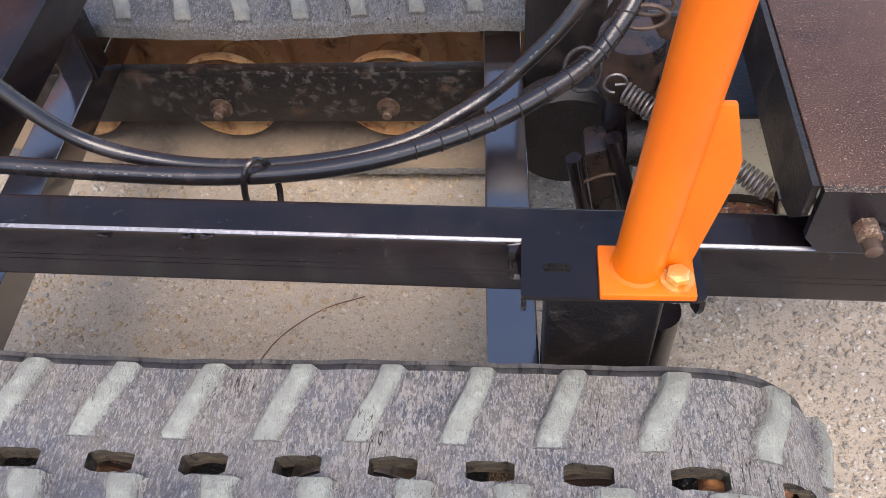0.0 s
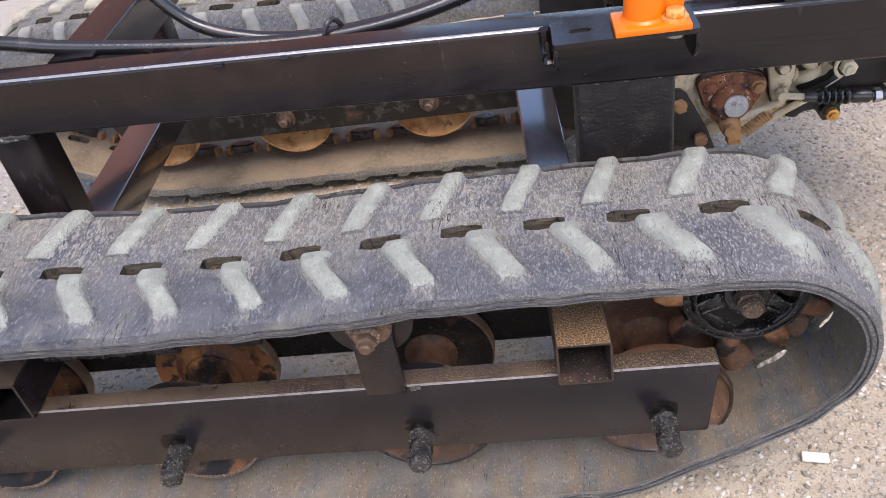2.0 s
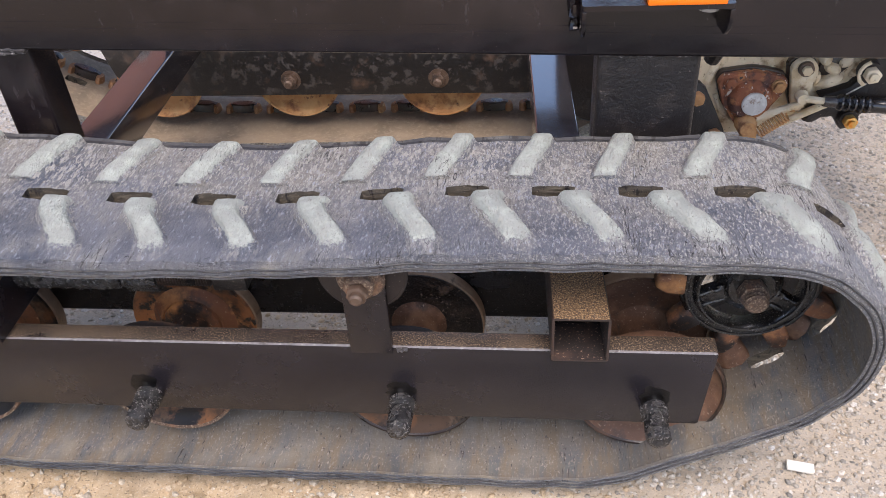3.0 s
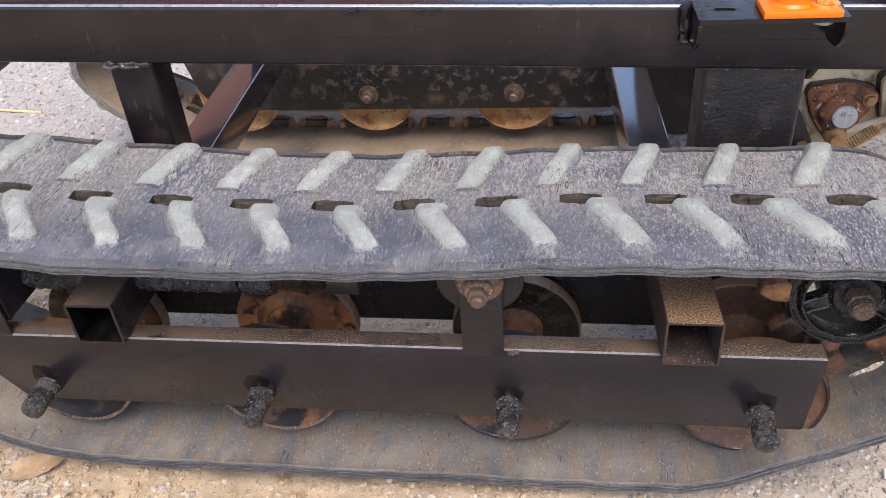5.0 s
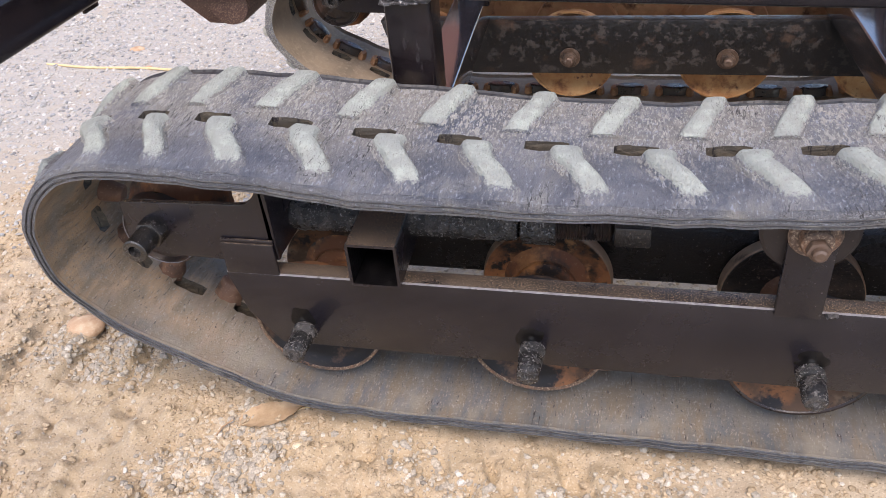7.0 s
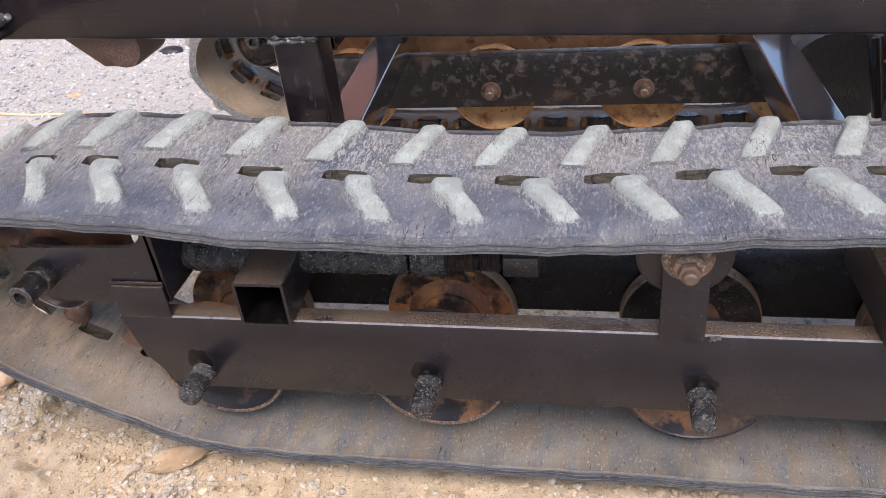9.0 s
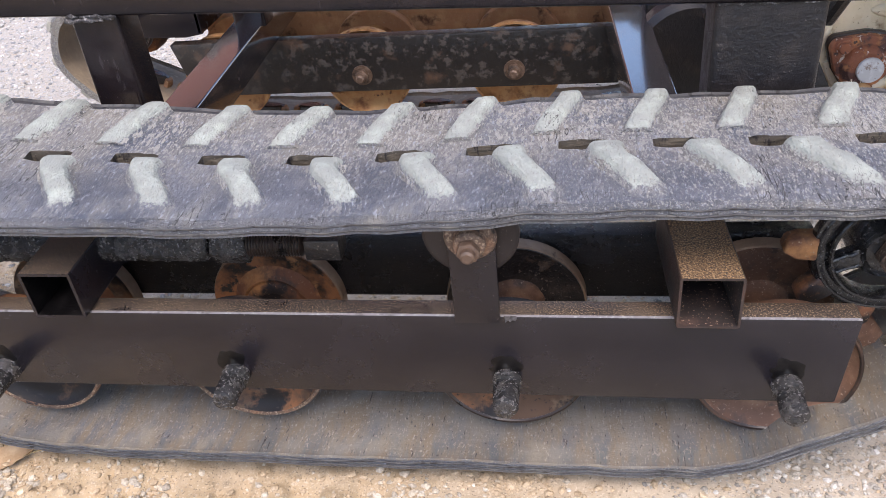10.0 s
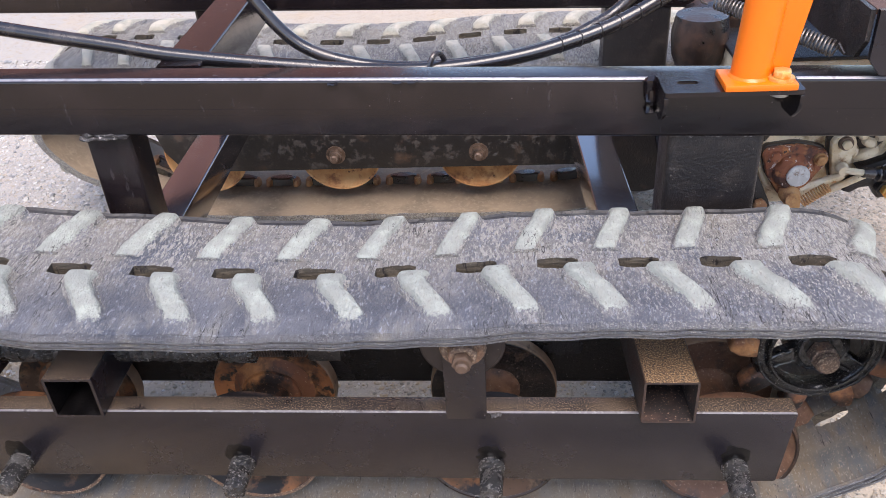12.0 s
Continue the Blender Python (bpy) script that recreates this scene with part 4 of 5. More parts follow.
def axle_bolt(x, y, d, parent, long=0.04):
    """A threaded stud end that stands out of the bar, with a washer."""
    z = AXLE_Z
    prof = [(0.0, 0.0), (0.0, 0.013), (0.003 * d, 0.0134), (0.004 * d, 0.0108)]
    for k in range(3):
        prof += [((0.005 + 0.0028 * k) * d, 0.013), ((0.0064 + 0.0028 * k) * d, 0.0108)]
    prof += [(0.015 * d, 0.0117), (0.027 * d, 0.0114), ((long - 0.004) * d, 0.0112), ((long - 0.001) * d, 0.0098), (long * d, 0.0062), ((long - 0.002) * d, 0.0)]
    bm = lathe(prof, (x, y, z), seg=30)
    for v in bm.verts:
        out = v.co - Vector((x, v.co.y, z))
        v.co += out * (0.09 * noise.noise(v.co * 150) + 0.07 * noise.noise(v.co * 420)) * min(1.0, abs(v.co.y - y) / 0.012)
    b = part("axle_bolt", bm, STUD, parent, "greasy black threaded bolt end", smooth=60)
    if d < 0:
        sm = lathe([(-0.0004, 0.0), (-0.0004, 0.3), (-0.0003, 0.8), (0.0003, 1.0), (0.0003, 0)], (0, 0, 0), seg=36)
        for v in sm.verts:
            k = 0.0145 * (1 + 0.5 * noise.noise(Vector((math.atan2(v.co.z, v.co.x) * 1.6, x * 40, 0))))
            v.co.x, v.co.z = x - 0.001 + v.co.x * k, z + 0.015 + v.co.z * k * 1.1
            v.co.y += y
        part("grease_smear", sm, TAR_AND_SHADE, b, "black grease smeared round the bolt", smooth=80)
    return b


def undercarriage(y_mid, shift, paint, label, far):
    e = thing("undercarriage", shift - 0.1, y_mid, 0.11, label, "undercarriage", "undercarriages")
    for side in (-1, 1):
        y0, y1 = sorted((y_mid + side * 0.085, y_mid + side * 0.061))
        top, low = (0.2, 0.107) if far or side < 0 else (0.187, 0.108)
        low = 0.078 if far and side > 0 else low
        bar = [(-0.53 + shift, top), (0.331 + shift, top), (0.324 + shift, low), (-0.485 + shift, low), (-0.515 + shift, low + 0.04)]
        coat, words = (PLATE_RUST, "brown rusted bar") if far and side > 0 else (OIL_BAR, "inner bar wet with black oil") if side > 0 else (paint, "")
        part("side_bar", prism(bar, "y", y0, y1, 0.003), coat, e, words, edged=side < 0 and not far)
        for x in ROLLERS:
            if not far:
                axle_bolt(x + shift, y_mid + side * 0.085, side, e)
            else:
                y, x = y_mid + side * 0.085, x + (0.007 if x == -0.215 else 0.0)
                n = part("nut", nut(x + shift, AXLE_Z + 0.008, 0.012, min(y, y + side * 0.01), max(y, y + side * 0.01), 12), STEEL, e, "rusty hexagon nut")
                part("stud", lathe([(0, 0.0), (0, 0.0075), (side * 0.02, 0.0075), (side * 0.022, 0.005), (side * 0.022, 0)], (x + shift, y, AXLE_Z + 0.008), seg=14), STEEL, n)
                part("washer", lathe([(0, 0.0), (0, 0.017), (side * 0.002, 0.017), (side * 0.002, 0)], (x + shift, y, AXLE_Z + 0.008), seg=24), STEEL, n)
    return e


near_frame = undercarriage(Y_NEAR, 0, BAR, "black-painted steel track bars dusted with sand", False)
undercarriage(Y_FAR, SKEW * 0.7, FLAKE, "steel track bars with flaking black paint", True)
for x in ROLLERS:
    roller(x, Y_NEAR, RUST if x < -0.1 else DRUM_BROWN, "rusty steel track roller on a greasy bolt", {-0.455: DISH, -0.215: OILED_RUST, 0.042: OILY_GRIT, 0.281: DRUM_BROWN}[x])
    roller(x + SKEW * 0.7 + (0.007 if x == -0.215 else 0.0), Y_FAR, PALE_RUST, "clay-stained rusty track roller")

# carrier roller and its bracket
CARRY = 0.284
tongue = [(0.0, 0.196), (0.039, 0.196), (0.039, CARRY)] + [(0.0195 + 0.0195 * math.cos(radians(a)), CARRY + 0.0195 * math.sin(radians(a))) for a in range(15, 180, 15)] + [(0.0, CARRY)]
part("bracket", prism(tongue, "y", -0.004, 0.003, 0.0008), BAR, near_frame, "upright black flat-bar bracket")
part("weld", bead((0.043, -0.003, 0.2), (0.052, -0.001, 0.2), 0.0025, 3), WELD, near_frame)
carrier = thing("carrier_roller", 0.0215, 0.03, CARRY, "black carrier roller bolted behind the bracket", "carrier roller")
part("wheel", lathe([(0.006, 0), (0.006, 0.037), (0.008, 0.04), (0.013, 0.04), (0.015, 0.036), (0.04, 0.036), (0.044, 0.03), (0.044, 0)], (0.018, 0.0, CARRY - 0.004), seg=48), CARRIER, carrier)
part("washer", lathe([(-0.0075, 0.0), (-0.0075, 0.0195), (-0.0045, 0.0215), (-0.004, 0.0)], (0.0195, 0.0, CARRY + 0.001), seg=28), GRITTY_RUST, carrier, "sand-covered washer")
collar = part("collar", lathe([(-0.0075, 0.0145), (-0.009, 0.0135), (-0.0165, 0.0128), (-0.0185, 0.011), (-0.0185, 0.0)], (0.0195, 0.0, CARRY), seg=24), GRITTY_RUST, carrier, "sand-crusted collar")
bn = part("nut", nut(0.0195, CARRY - 0.001, 0.0098, -0.026, -0.0185, 10), STEEL, carrier, "rust-brown hexagon nut")
part("bolt_end", lathe([(-0.026, 0.0062), (-0.031, 0.006), (-0.0325, 0.004), (-0.0325, 0)], (0.0195, 0.0, CARRY - 0.001), seg=14), STEEL, bn)


# ---- sprocket at the front end ----
def sprocket(y_mid, shift):
    cx, cz = 0.371 + shift, 0.214
    y_mid += 0.01
    e = thing("drive_sprocket", cx, y_mid, cz, "black oily spoked drive sprocket with blunt teeth", "sprocket", "sprockets")
    part("rim", lumpy(lathe([(-0.018, 0.0465), (-0.022, 0.048), (-0.0225, 0.0515), (-0.0175, 0.0535), (-0.0185, 0.058), (-0.017, 0.0645), (-0.01, 0.066), (-0.006, 0.065), (-0.005, 0.0465), (-0.018, 0.0465)], (cx, y_mid, cz), seg=90), 0.001, 140), GREASE, e, smooth=60)
    for ring, (rr, yy) in enumerate(((0.0495, -0.0222), (0.06, -0.018))):
        pts = [(cx + rr * math.cos(2 * math.pi * k / 72), y_mid + yy + 0.0008 * noise.noise((k * 0.5, ring, 0)), cz + rr * math.sin(2 * math.pi * k / 72)) for k in range(72)]
        part("ridge", sweep(pts, 0.0019, 6, True), GREASE, e)
    for i in range(9):
        bm = lumpy(prism([(-0.012, 0.058), (0.012, 0.058), (0.011, 0.077), (0.006, 0.088), (-0.006, 0.088), (-0.011, 0.077)], "y", -0.02, 0.001, 0.004), 0.0015, 90)
        bmesh.ops.transform(bm, matrix=Matrix.Translation((cx, y_mid, cz)) @ Matrix.Rotation(2 * math.pi * (i + 0.8) / 9, 4, "Y"), verts=bm.verts)
        part("tooth", bm, RUST, e, smooth=50)
    for a in (250, 122, 0):
        bm = prism([(-0.011, 0.022), (0.011, 0.022), (0.008, 0.05), (-0.008, 0.05)], "y", -0.018, -0.006, 0.003)
        turn = Matrix.Translation((cx, y_mid, cz)) @ Matrix.Rotation(radians(a), 4, "Y")
        bmesh.ops.transform(bm, matrix=turn, verts=bm.verts)
        spoke = part("spoke", bm, GREASE, e)
        for k, off in enumerate((-0.0065, 0.0065)):
            bm = bead((off, -0.0165, 0.027), (off, -0.0175, 0.05), 0.0028, 60 + k + a)
            bmesh.ops.transform(bm, matrix=turn, verts=bm.verts)
            part("ridge", bm, GREASE, spoke)
    part("hub", lumpy(lathe([(-0.02, 0.0), (-0.02, 0.021), (-0.0165, 0.0228), (-0.0185, 0.025), (-0.014, 0.0265), (-0.016, 0.0285), (-0.012, 0.0305), (-0.004, 0.0315), (0.02, 0.031), (0.02, 0)], (cx, y_mid, cz)), 0.0008, 160), GREASE, e, smooth=50)
    n = part("hub_nut", lumpy(nut(cx, cz, 0.0145, y_mid - 0.034, y_mid - 0.02, 8), 0.001, 200), GRITTY_RUST, e, "brown rusty hub nut")
    part("shaft_end", lathe([(-0.034, 0.0115), (-0.036, 0.0105), (-0.038, 0.0112), (-0.04, 0.0102), (-0.042, 0.011), (-0.045, 0.0085), (-0.045, 0.004), (-0.046, 0)], (cx, y_mid, cz), seg=16), GRITTY_RUST, n)
    part("axle", lathe([(0.02, 0.0), (0.02, 0.022), (0.12, 0.022), (0.12, 0)], (cx, y_mid, cz)), OILY, e)
    return e


sprocket(Y_NEAR, 0)
sprocket(Y_FAR, SKEW * 0.7)


# ---- idler at the rear end, with its fork and tension screw ----
def idler(y_mid, shift):
    cx, cz = -0.62 + shift, 0.217
    e = thing("idler_wheel", cx, y_mid, cz, "rusty idler wheel held in a black fork", "idler wheel", "idler wheels")
    part("front_flange", lumpy(lathe([(-0.046, 0.0), (-0.046, 0.026), (-0.041, 0.03), (-0.041, 0.037), (-0.046, 0.04), (-0.046, 0.0425), (-0.042, 0.0445), (-0.036, 0.0445), (-0.036, 0.0)], (cx, y_mid, cz), seg=56), 0.0008, 150), DARK_BROWN, e, "black oily front flange", smooth=50)
    part("wear_ring", lathe([(-0.0463, 0.0409), (-0.0472, 0.0414), (-0.0463, 0.0421), (-0.0455, 0.0415), (-0.0463, 0.0409)], (cx, y_mid, cz), seg=56), EDGE, e, "bare worn edge")
    part("drum", lumpy(lathe([(-0.036, 0.03), (-0.028, 0.04), (-0.02, 0.05), (-0.008, 0.056), (0.012, 0.057), (0.03, 0.053), (0.036, 0.045), (0.04, 0.0)], (cx, y_mid, cz), seg=56), 0.0022, 70), RUST, e, "bright rusty drum", smooth=50)
    for side in (-1, 1):
        y0, y1 = sorted((y_mid + side * 0.079, y_mid + side * 0.073))
        outline = [(-0.632, 0.226), (-0.63, 0.274), (-0.627, 0.276), (-0.5, 0.279)] + [(-0.5 + 0.022 * math.sin(radians(a)), 0.301 - 0.022 * math.cos(radians(a))) for a in range(15, 91, 15)] + [(-0.472, 0.302), (-0.468, 0.215), (-0.5, 0.21), (-0.59, 0.213)]
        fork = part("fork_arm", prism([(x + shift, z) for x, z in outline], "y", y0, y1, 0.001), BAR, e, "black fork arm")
        if side < 0:
            y = y_mid - 0.079
            part("axle_nut", nut(-0.597 + shift, 0.247, 0.0155, y - 0.016, y, 5), GREASE, fork)
            part("axle_end", joined(lathe([(-0.016, 0.0125), (-0.042, 0.0125), (-0.043, 0.011), (-0.043, 0.0065), (-0.036, 0.006), (-0.036, 0)], (-0.597 + shift, y, 0.247), seg=20)), GREASE, fork)
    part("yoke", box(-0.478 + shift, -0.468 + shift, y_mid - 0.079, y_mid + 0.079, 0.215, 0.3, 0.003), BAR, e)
    return e


idler(Y_NEAR, 0)
idler(Y_FAR, SKEW * 0.7)

tension = thing("tension_screw", -0.3, 0.06, 0.23, "greasy black track tensioning screw with square nut", "tension screw")
part("sleeve", lumpy(lathe([(-0.468, 0.0)] + [(-0.468 + 0.003 * k, 0.0165) for k in range(79)] + [(-0.231, 0.0)], (0, 0.06, 0.236), "x", 30), 0.0022, 120), STUD, tension, smooth=70)
part("collar", prism([(0.06 + 0.019 * math.cos(radians(60 * i)), 0.236 + 0.019 * math.sin(radians(60 * i))) for i in range(6)], "x", -0.231, -0.197, 0.0015), STUD, tension)
prof = [(-0.197, 0.0)]
k = -0.197
while k < -0.145:
    prof += [(k, 0.0125), (k + 0.0014, 0.0108)]
    k += 0.0028
part("threaded_rod", lathe(prof + [(-0.142, 0.0)], (0, 0.06, 0.236), "x", 20), DARK_BROWN, tension, "dark rusty screw thread")
part("end_nut", box(-0.142, -0.108, 0.048, 0.072, 0.224, 0.246, 0.002), OILY_GRIT, tension, "gritty dark square nut")
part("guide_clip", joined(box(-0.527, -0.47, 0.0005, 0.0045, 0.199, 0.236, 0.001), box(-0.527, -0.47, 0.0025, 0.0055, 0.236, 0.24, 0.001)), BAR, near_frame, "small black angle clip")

# ---- chassis ----
chassis = thing("chassis", 0, 0.43, 0.2, "black-painted welded chassis of square steel tube", "chassis")


def beam(y0, x0, x1, sag):
    bm = hollow(y0, y0 + 0.036, 0.405, 0.468, x0, x1, "x")
    for v in bm.verts:
        v.co.z -= sag * v.co.x
    return bm


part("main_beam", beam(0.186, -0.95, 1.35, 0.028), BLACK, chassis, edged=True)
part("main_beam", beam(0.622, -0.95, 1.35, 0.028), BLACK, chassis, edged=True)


for z in (0.434, 0.4275):
    seam = box(-0.95, 1.35, 0.1857, 0.187, z, z + 0.0016, 0)
    for v in seam.verts:
        v.co.z -= 0.028 * v.co.x
    part("seam", seam, BLACK, chassis, "faint rolled seam along the beam")


def cross_tube(x0, x1, z0, z1, y0, y1, wall=0.003):
    bm = hollow(x0, x1, z0, z1, y0, y1, "y", wall, 0.0025)
    for v in bm.verts:
        v.co.x += SKEW * max(v.co.y, 0)
    return bm


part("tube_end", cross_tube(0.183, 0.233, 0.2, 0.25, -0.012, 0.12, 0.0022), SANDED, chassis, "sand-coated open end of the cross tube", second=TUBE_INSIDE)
part("cross_tube", cross_tube(0.183, 0.233, 0.2, 0.25, 0.12, 0.88), GLOSS, chassis)
# near-black inside is painted shade
part("tube_end", cross_tube(-0.391, -0.34, 0.2, 0.25, -0.008, 0.12), BAR, chassis, "dusty open end of the cross tube", second=TAR_AND_SHADE)
part("cross_tube", cross_tube(-0.391, -0.34, 0.2, 0.25, 0.12, 0.88), GLOSS, chassis)
# plates added inside both tubes to block light from their far ends
for x in (0.184, -0.384):
    part("light_stop", box(x, x + 0.044, 0.117, 0.12, 0.203, 0.247, 0), TUBE_INSIDE, chassis)
part("upper_cross_tube", cross_tube(-0.299, -0.25, 0.42, 0.472, 0.235, 0.623), BLACK, chassis)
part("side_tube", hollow(-0.75, -0.7, 0.42, 0.47, -0.45, 0.186, "y"), BLACK, chassis)
for y0 in (0.195, 0.627):
    s = SKEW * y0
    part("post", hollow(-0.38 + s, -0.33 + s, y0, y0 + 0.045, 0.25, 0.416, "z"), BLACK, chassis)
    part("wide_post", hollow(0.234 + s, 0.33 + s, y0, y0 + 0.055, 0.2, 0.398, "z", 0.004, 0.006), OILY, chassis, "wide post with oily black paint")
part("weld", joined(bead((-0.392, 0.191, 0.417), (-0.337, 0.191, 0.415), 0.0045, 5), bead((-0.39, 0.19, 0.411), (-0.35, 0.19, 0.411), 0.003, 6)), WELD, chassis, "rough grey weld bead")
part("weld", bead((0.226, 0.193, 0.3985), (0.32, 0.193, 0.3965), 0.0025, 7), WELD, chassis, "rough grey weld bead")
part("weld", bead((-0.327, 0.622, 0.476), (-0.278, 0.622, 0.475), 0.004, 8), WELD, chassis, "rough grey weld bead")
part("rounded_post", lathe([(0.15, 0), (0.15, 0.024), (0.25, 0.024), (0.25, 0)], (0.338, 0.275, 0), "z", 24), BLACK, chassis)

# bracket under the orange post
flange = [(0.134, 0.4622), (0.187, 0.4622), (0.187, 0.437), (0.178, 0.431), (0.15, 0.434), (0.138, 0.444), (0.134, 0.453)]
part("mount_plate", plate(rounded(0.205, 0.3295, 0.134, 0.187, 0.003), [slot(0.22, 0.24, 0.159, 0.004)], "z", 0.4625, 0.467), BLACK, chassis, "black bracket plate with a slot")
for x in (0.205, 0.3255):
    part("mount_cheek", prism(flange, "x", x, x + 0.004, 0.0008), BLACK, chassis)
part("weld", joined(bead((0.2, 0.183, 0.464), (0.202, 0.181, 0.43), 0.0065, 9), bead((0.202, 0.176, 0.455), (0.203, 0.178, 0.436), 0.006, 15)), BLACK, chassis)
for x in (-0.115, -0.05, -0.034):
    part("paint_run", bead((x, 0.184, 0.4655), (x + 0.009, 0.1845, 0.466), 0.002, int(x * 900)), BLACK, chassis)

# hanging triangular lug with a pin, and the hook bracket
hanger = [(-0.635, 0.425), (-0.59, 0.387), (-0.568, 0.386), (-0.55, 0.396), (-0.54, 0.425)]
part("hanger_plate", prism(hanger, "y", 0.2, 0.208, 0.001), BROWN, chassis, "brown hanging plate with a pin")
part("hanger_pin", lathe([(-0.008, 0.0), (-0.008, 0.022), (0.0, 0.024), (0.05, 0.024), (0.05, 0)], (-0.562, 0.205, 0.408), seg=24), BROWN, chassis)
part("hook_bracket", joined(box(-0.715, -0.675, 0.16, 0.187, 0.432, 0.437, 0.001), box(-0.715, -0.711, 0.16, 0.187, 0.412, 0.437, 0.001), box(-0.71, -0.69, 0.178, 0.187, 0.437, 0.46, 0.003)), BLACK, chassis)
part("weld", joined(bead((-0.72, 0.183, 0.455), (-0.67, 0.183, 0.45), 0.006, 12), bead((-0.71, 0.184, 0.44), (-0.68, 0.184, 0.447), 0.005, 13)), WELD, chassis)

# ---- orange post ----
orange = thing("orange_post", 0.287, 0.155, 0.467, "bright orange painted steel post with bolted foot plate", "post")


def leaning(bm):
    for v in bm.verts:
        v.co.x += 0.068 * (v.co.z - 0.4735)
    return bm


part("foot_plate", box(0.258, 0.322, 0.132, 0.175, 0.467, 0.4735, 0.0012), ORANGE, orange)
part("pipe", leaning(lathe([(0.4735, 0.0), (0.4735, 0.0195), (0.476, 0.0175), (1.4, 0.0175), (1.4, 0)], (0.2845, 0.157, 0), "z", 36)), ORANGE, orange)
part("gusset", leaning(prism([(0.286, 0.4735), (0.317, 0.4735), (0.325, 0.56), (0.3245, 0.578), (0.31, 0.622), (0.293, 0.622)], "y", 0.1525, 0.157, 0.0012)), ORANGE, orange)
fb = part("foot_bolt", prism([(x, y) for x, y in hexagon(0.3095, 0.145, 0.0085, 15)], "z", 0.476, 0.4825, 0.0008), ZINC, orange, "yellow zinc hexagon bolt")
part("washer", lathe([(0.4735, 0.0), (0.4735, 0.0115), (0.476, 0.0115), (0.476, 0)], (0.3095, 0.145, 0), "z", 24), ZINC, fb)
part("bolt_nut", lathe([(0.459, 0.0), (0.459, 0.0085), (0.4625, 0.0095), (0.4625, 0)], (0.3095, 0.1445, 0), "z", 24), BRIGHT, orange)

# ---- steel tray ----
tray = thing("steel_tray", 0.51, 0.33, 0.464, "brown speckled steel tray standing on the beam", "tray")
part("top_plate", box(0.4, 0.63, 0.189, 0.48, 0.514, 0.52, 0.002), BROWN, tray)
face = [(0.4, 0.521), (0.63, 0.515), (0.63, 0.453), (0.412, 0.459), (0.4, 0.474)]
part("front_plate", plate(face, [slot(0.457, 0.495, 0.481, 0.0035)], "y", 0.183, 0.189), BAR, tray, "black front plate with a slot")
side = [(0.189, 0.52), (0.48, 0.52), (0.48, 0.463), (0.23, 0.463), (0.205, 0.47), (0.189, 0.49)]
part("side_plate", plate([(y, z) for y, z in side], [circle(0.42, 0.492, 0.012)], "x", 0.394, 0.3985), OILY, tray)
tb = part("bolt_nut", nut(0.435, 0.489, 0.0085, 0.169, 0.183, 6), GRITTY_RUST, tray, "rusty hexagon nut")
part("bolt_end", lathe([(0.0, 0.0058), (-0.008, 0.0058), (-0.009, 0.003), (-0.009, 0)], (0.435, 0.167, 0.4885), seg=12), STEEL, tb)
part("side_ring", lathe([(-0.004, 0.007), (-0.004, 0.012), (0.002, 0.012), (0.002, 0.007), (-0.004, 0.007)], (0.394, 0.42, 0.492), "x", 20), RUST, tray)
part("chain", sweep(smooth_line([(0.445, 0.18, 0.486), (0.457, 0.179, 0.482), (0.473, 0.179, 0.479)]), 0.0016, 6), OILY, tray)
# ---- gearbox ----
gear = thing("gearbox", 0.47, 0.45, 0.2, "clay-coloured cast gearbox with a rusty flange", "gearbox")


def arc(cx, cz, r, a0, a1, n=5):
    return [(cx + r * math.cos(radians(a0 + (a1 - a0) * i / n)), cz + r * math.sin(radians(a0 + (a1 - a0) * i / n))) for i in range(n + 1)]


def swell(x, z, rx, rz, y, high, turn=0.0):
    """A cast hump on an upright face."""
    bm = lathe([(-high, 0.0), (-high, 0.45), (-high * 0.82, 0.72), (-high * 0.4, 0.93), (0.004, 1.05), (0.004, 0)], (0, 0, 0), seg=20)
    for v in bm.verts:
        v.co.x, v.co.z = v.co.x * rx, v.co.z * rz
    bmesh.ops.transform(bm, matrix=pose(x, y, z, 0, turn, 0), verts=bm.verts)
    return lumpy(bm, 0.0012, 120)


edge = [(0.336, 0.4), (0.336, 0.3), (0.362, 0.24), (0.4, 0.206), (0.446, 0.208), (0.465, 0.224), (0.478, 0.227), (0.49, 0.225), (0.504, 0.235), (0.52, 0.238), (0.55, 0.238), (0.6, 0.236), (0.64, 0.25), (0.72, 0.3), (0.72, 0.4)]
part("housing", prism(edge, "y", 0.385, 0.6, 0.004), CAST, gear, smooth=40)
for pts, r in (([(0.39, 0.385, 0.39), (0.384, 0.382, 0.33), (0.372, 0.384, 0.275)], 0.005), ([(0.458, 0.386, 0.375), (0.46, 0.384, 0.335), (0.468, 0.384, 0.325), (0.48, 0.384, 0.322), (0.493, 0.385, 0.335)], 0.0035), ([(0.384, 0.385, 0.262), (0.398, 0.383, 0.235), (0.425, 0.385, 0.215)], 0.005)):
    part("rib", sweep(smooth_line(pts), r, 10), CAST, gear)
# black plate added to darken the housing's pale top
part("dark_top_plate", box(0.334, 0.72, 0.383, 0.602, 0.4, 0.405, 0.002), OILY, gear, "black plate added over the housing top to darken it")
# adapter plate with its bolts
part("adapter_plate", prism([(0.33, 0.288), (0.359, 0.286), (0.367, 0.278), (0.394, 0.224), (0.403, 0.2), (0.33, 0.18)], "y", 0.362, 0.372, 0.002), OILY, gear, "black oily adapter plate")
for x, z in ((0.3575, 0.268), (0.383, 0.219)):
    part("plate_bolt", nut(x, z, 0.0085, 0.352, 0.362, 20), BROWN_RUST, gear, "rusty hexagon bolt")
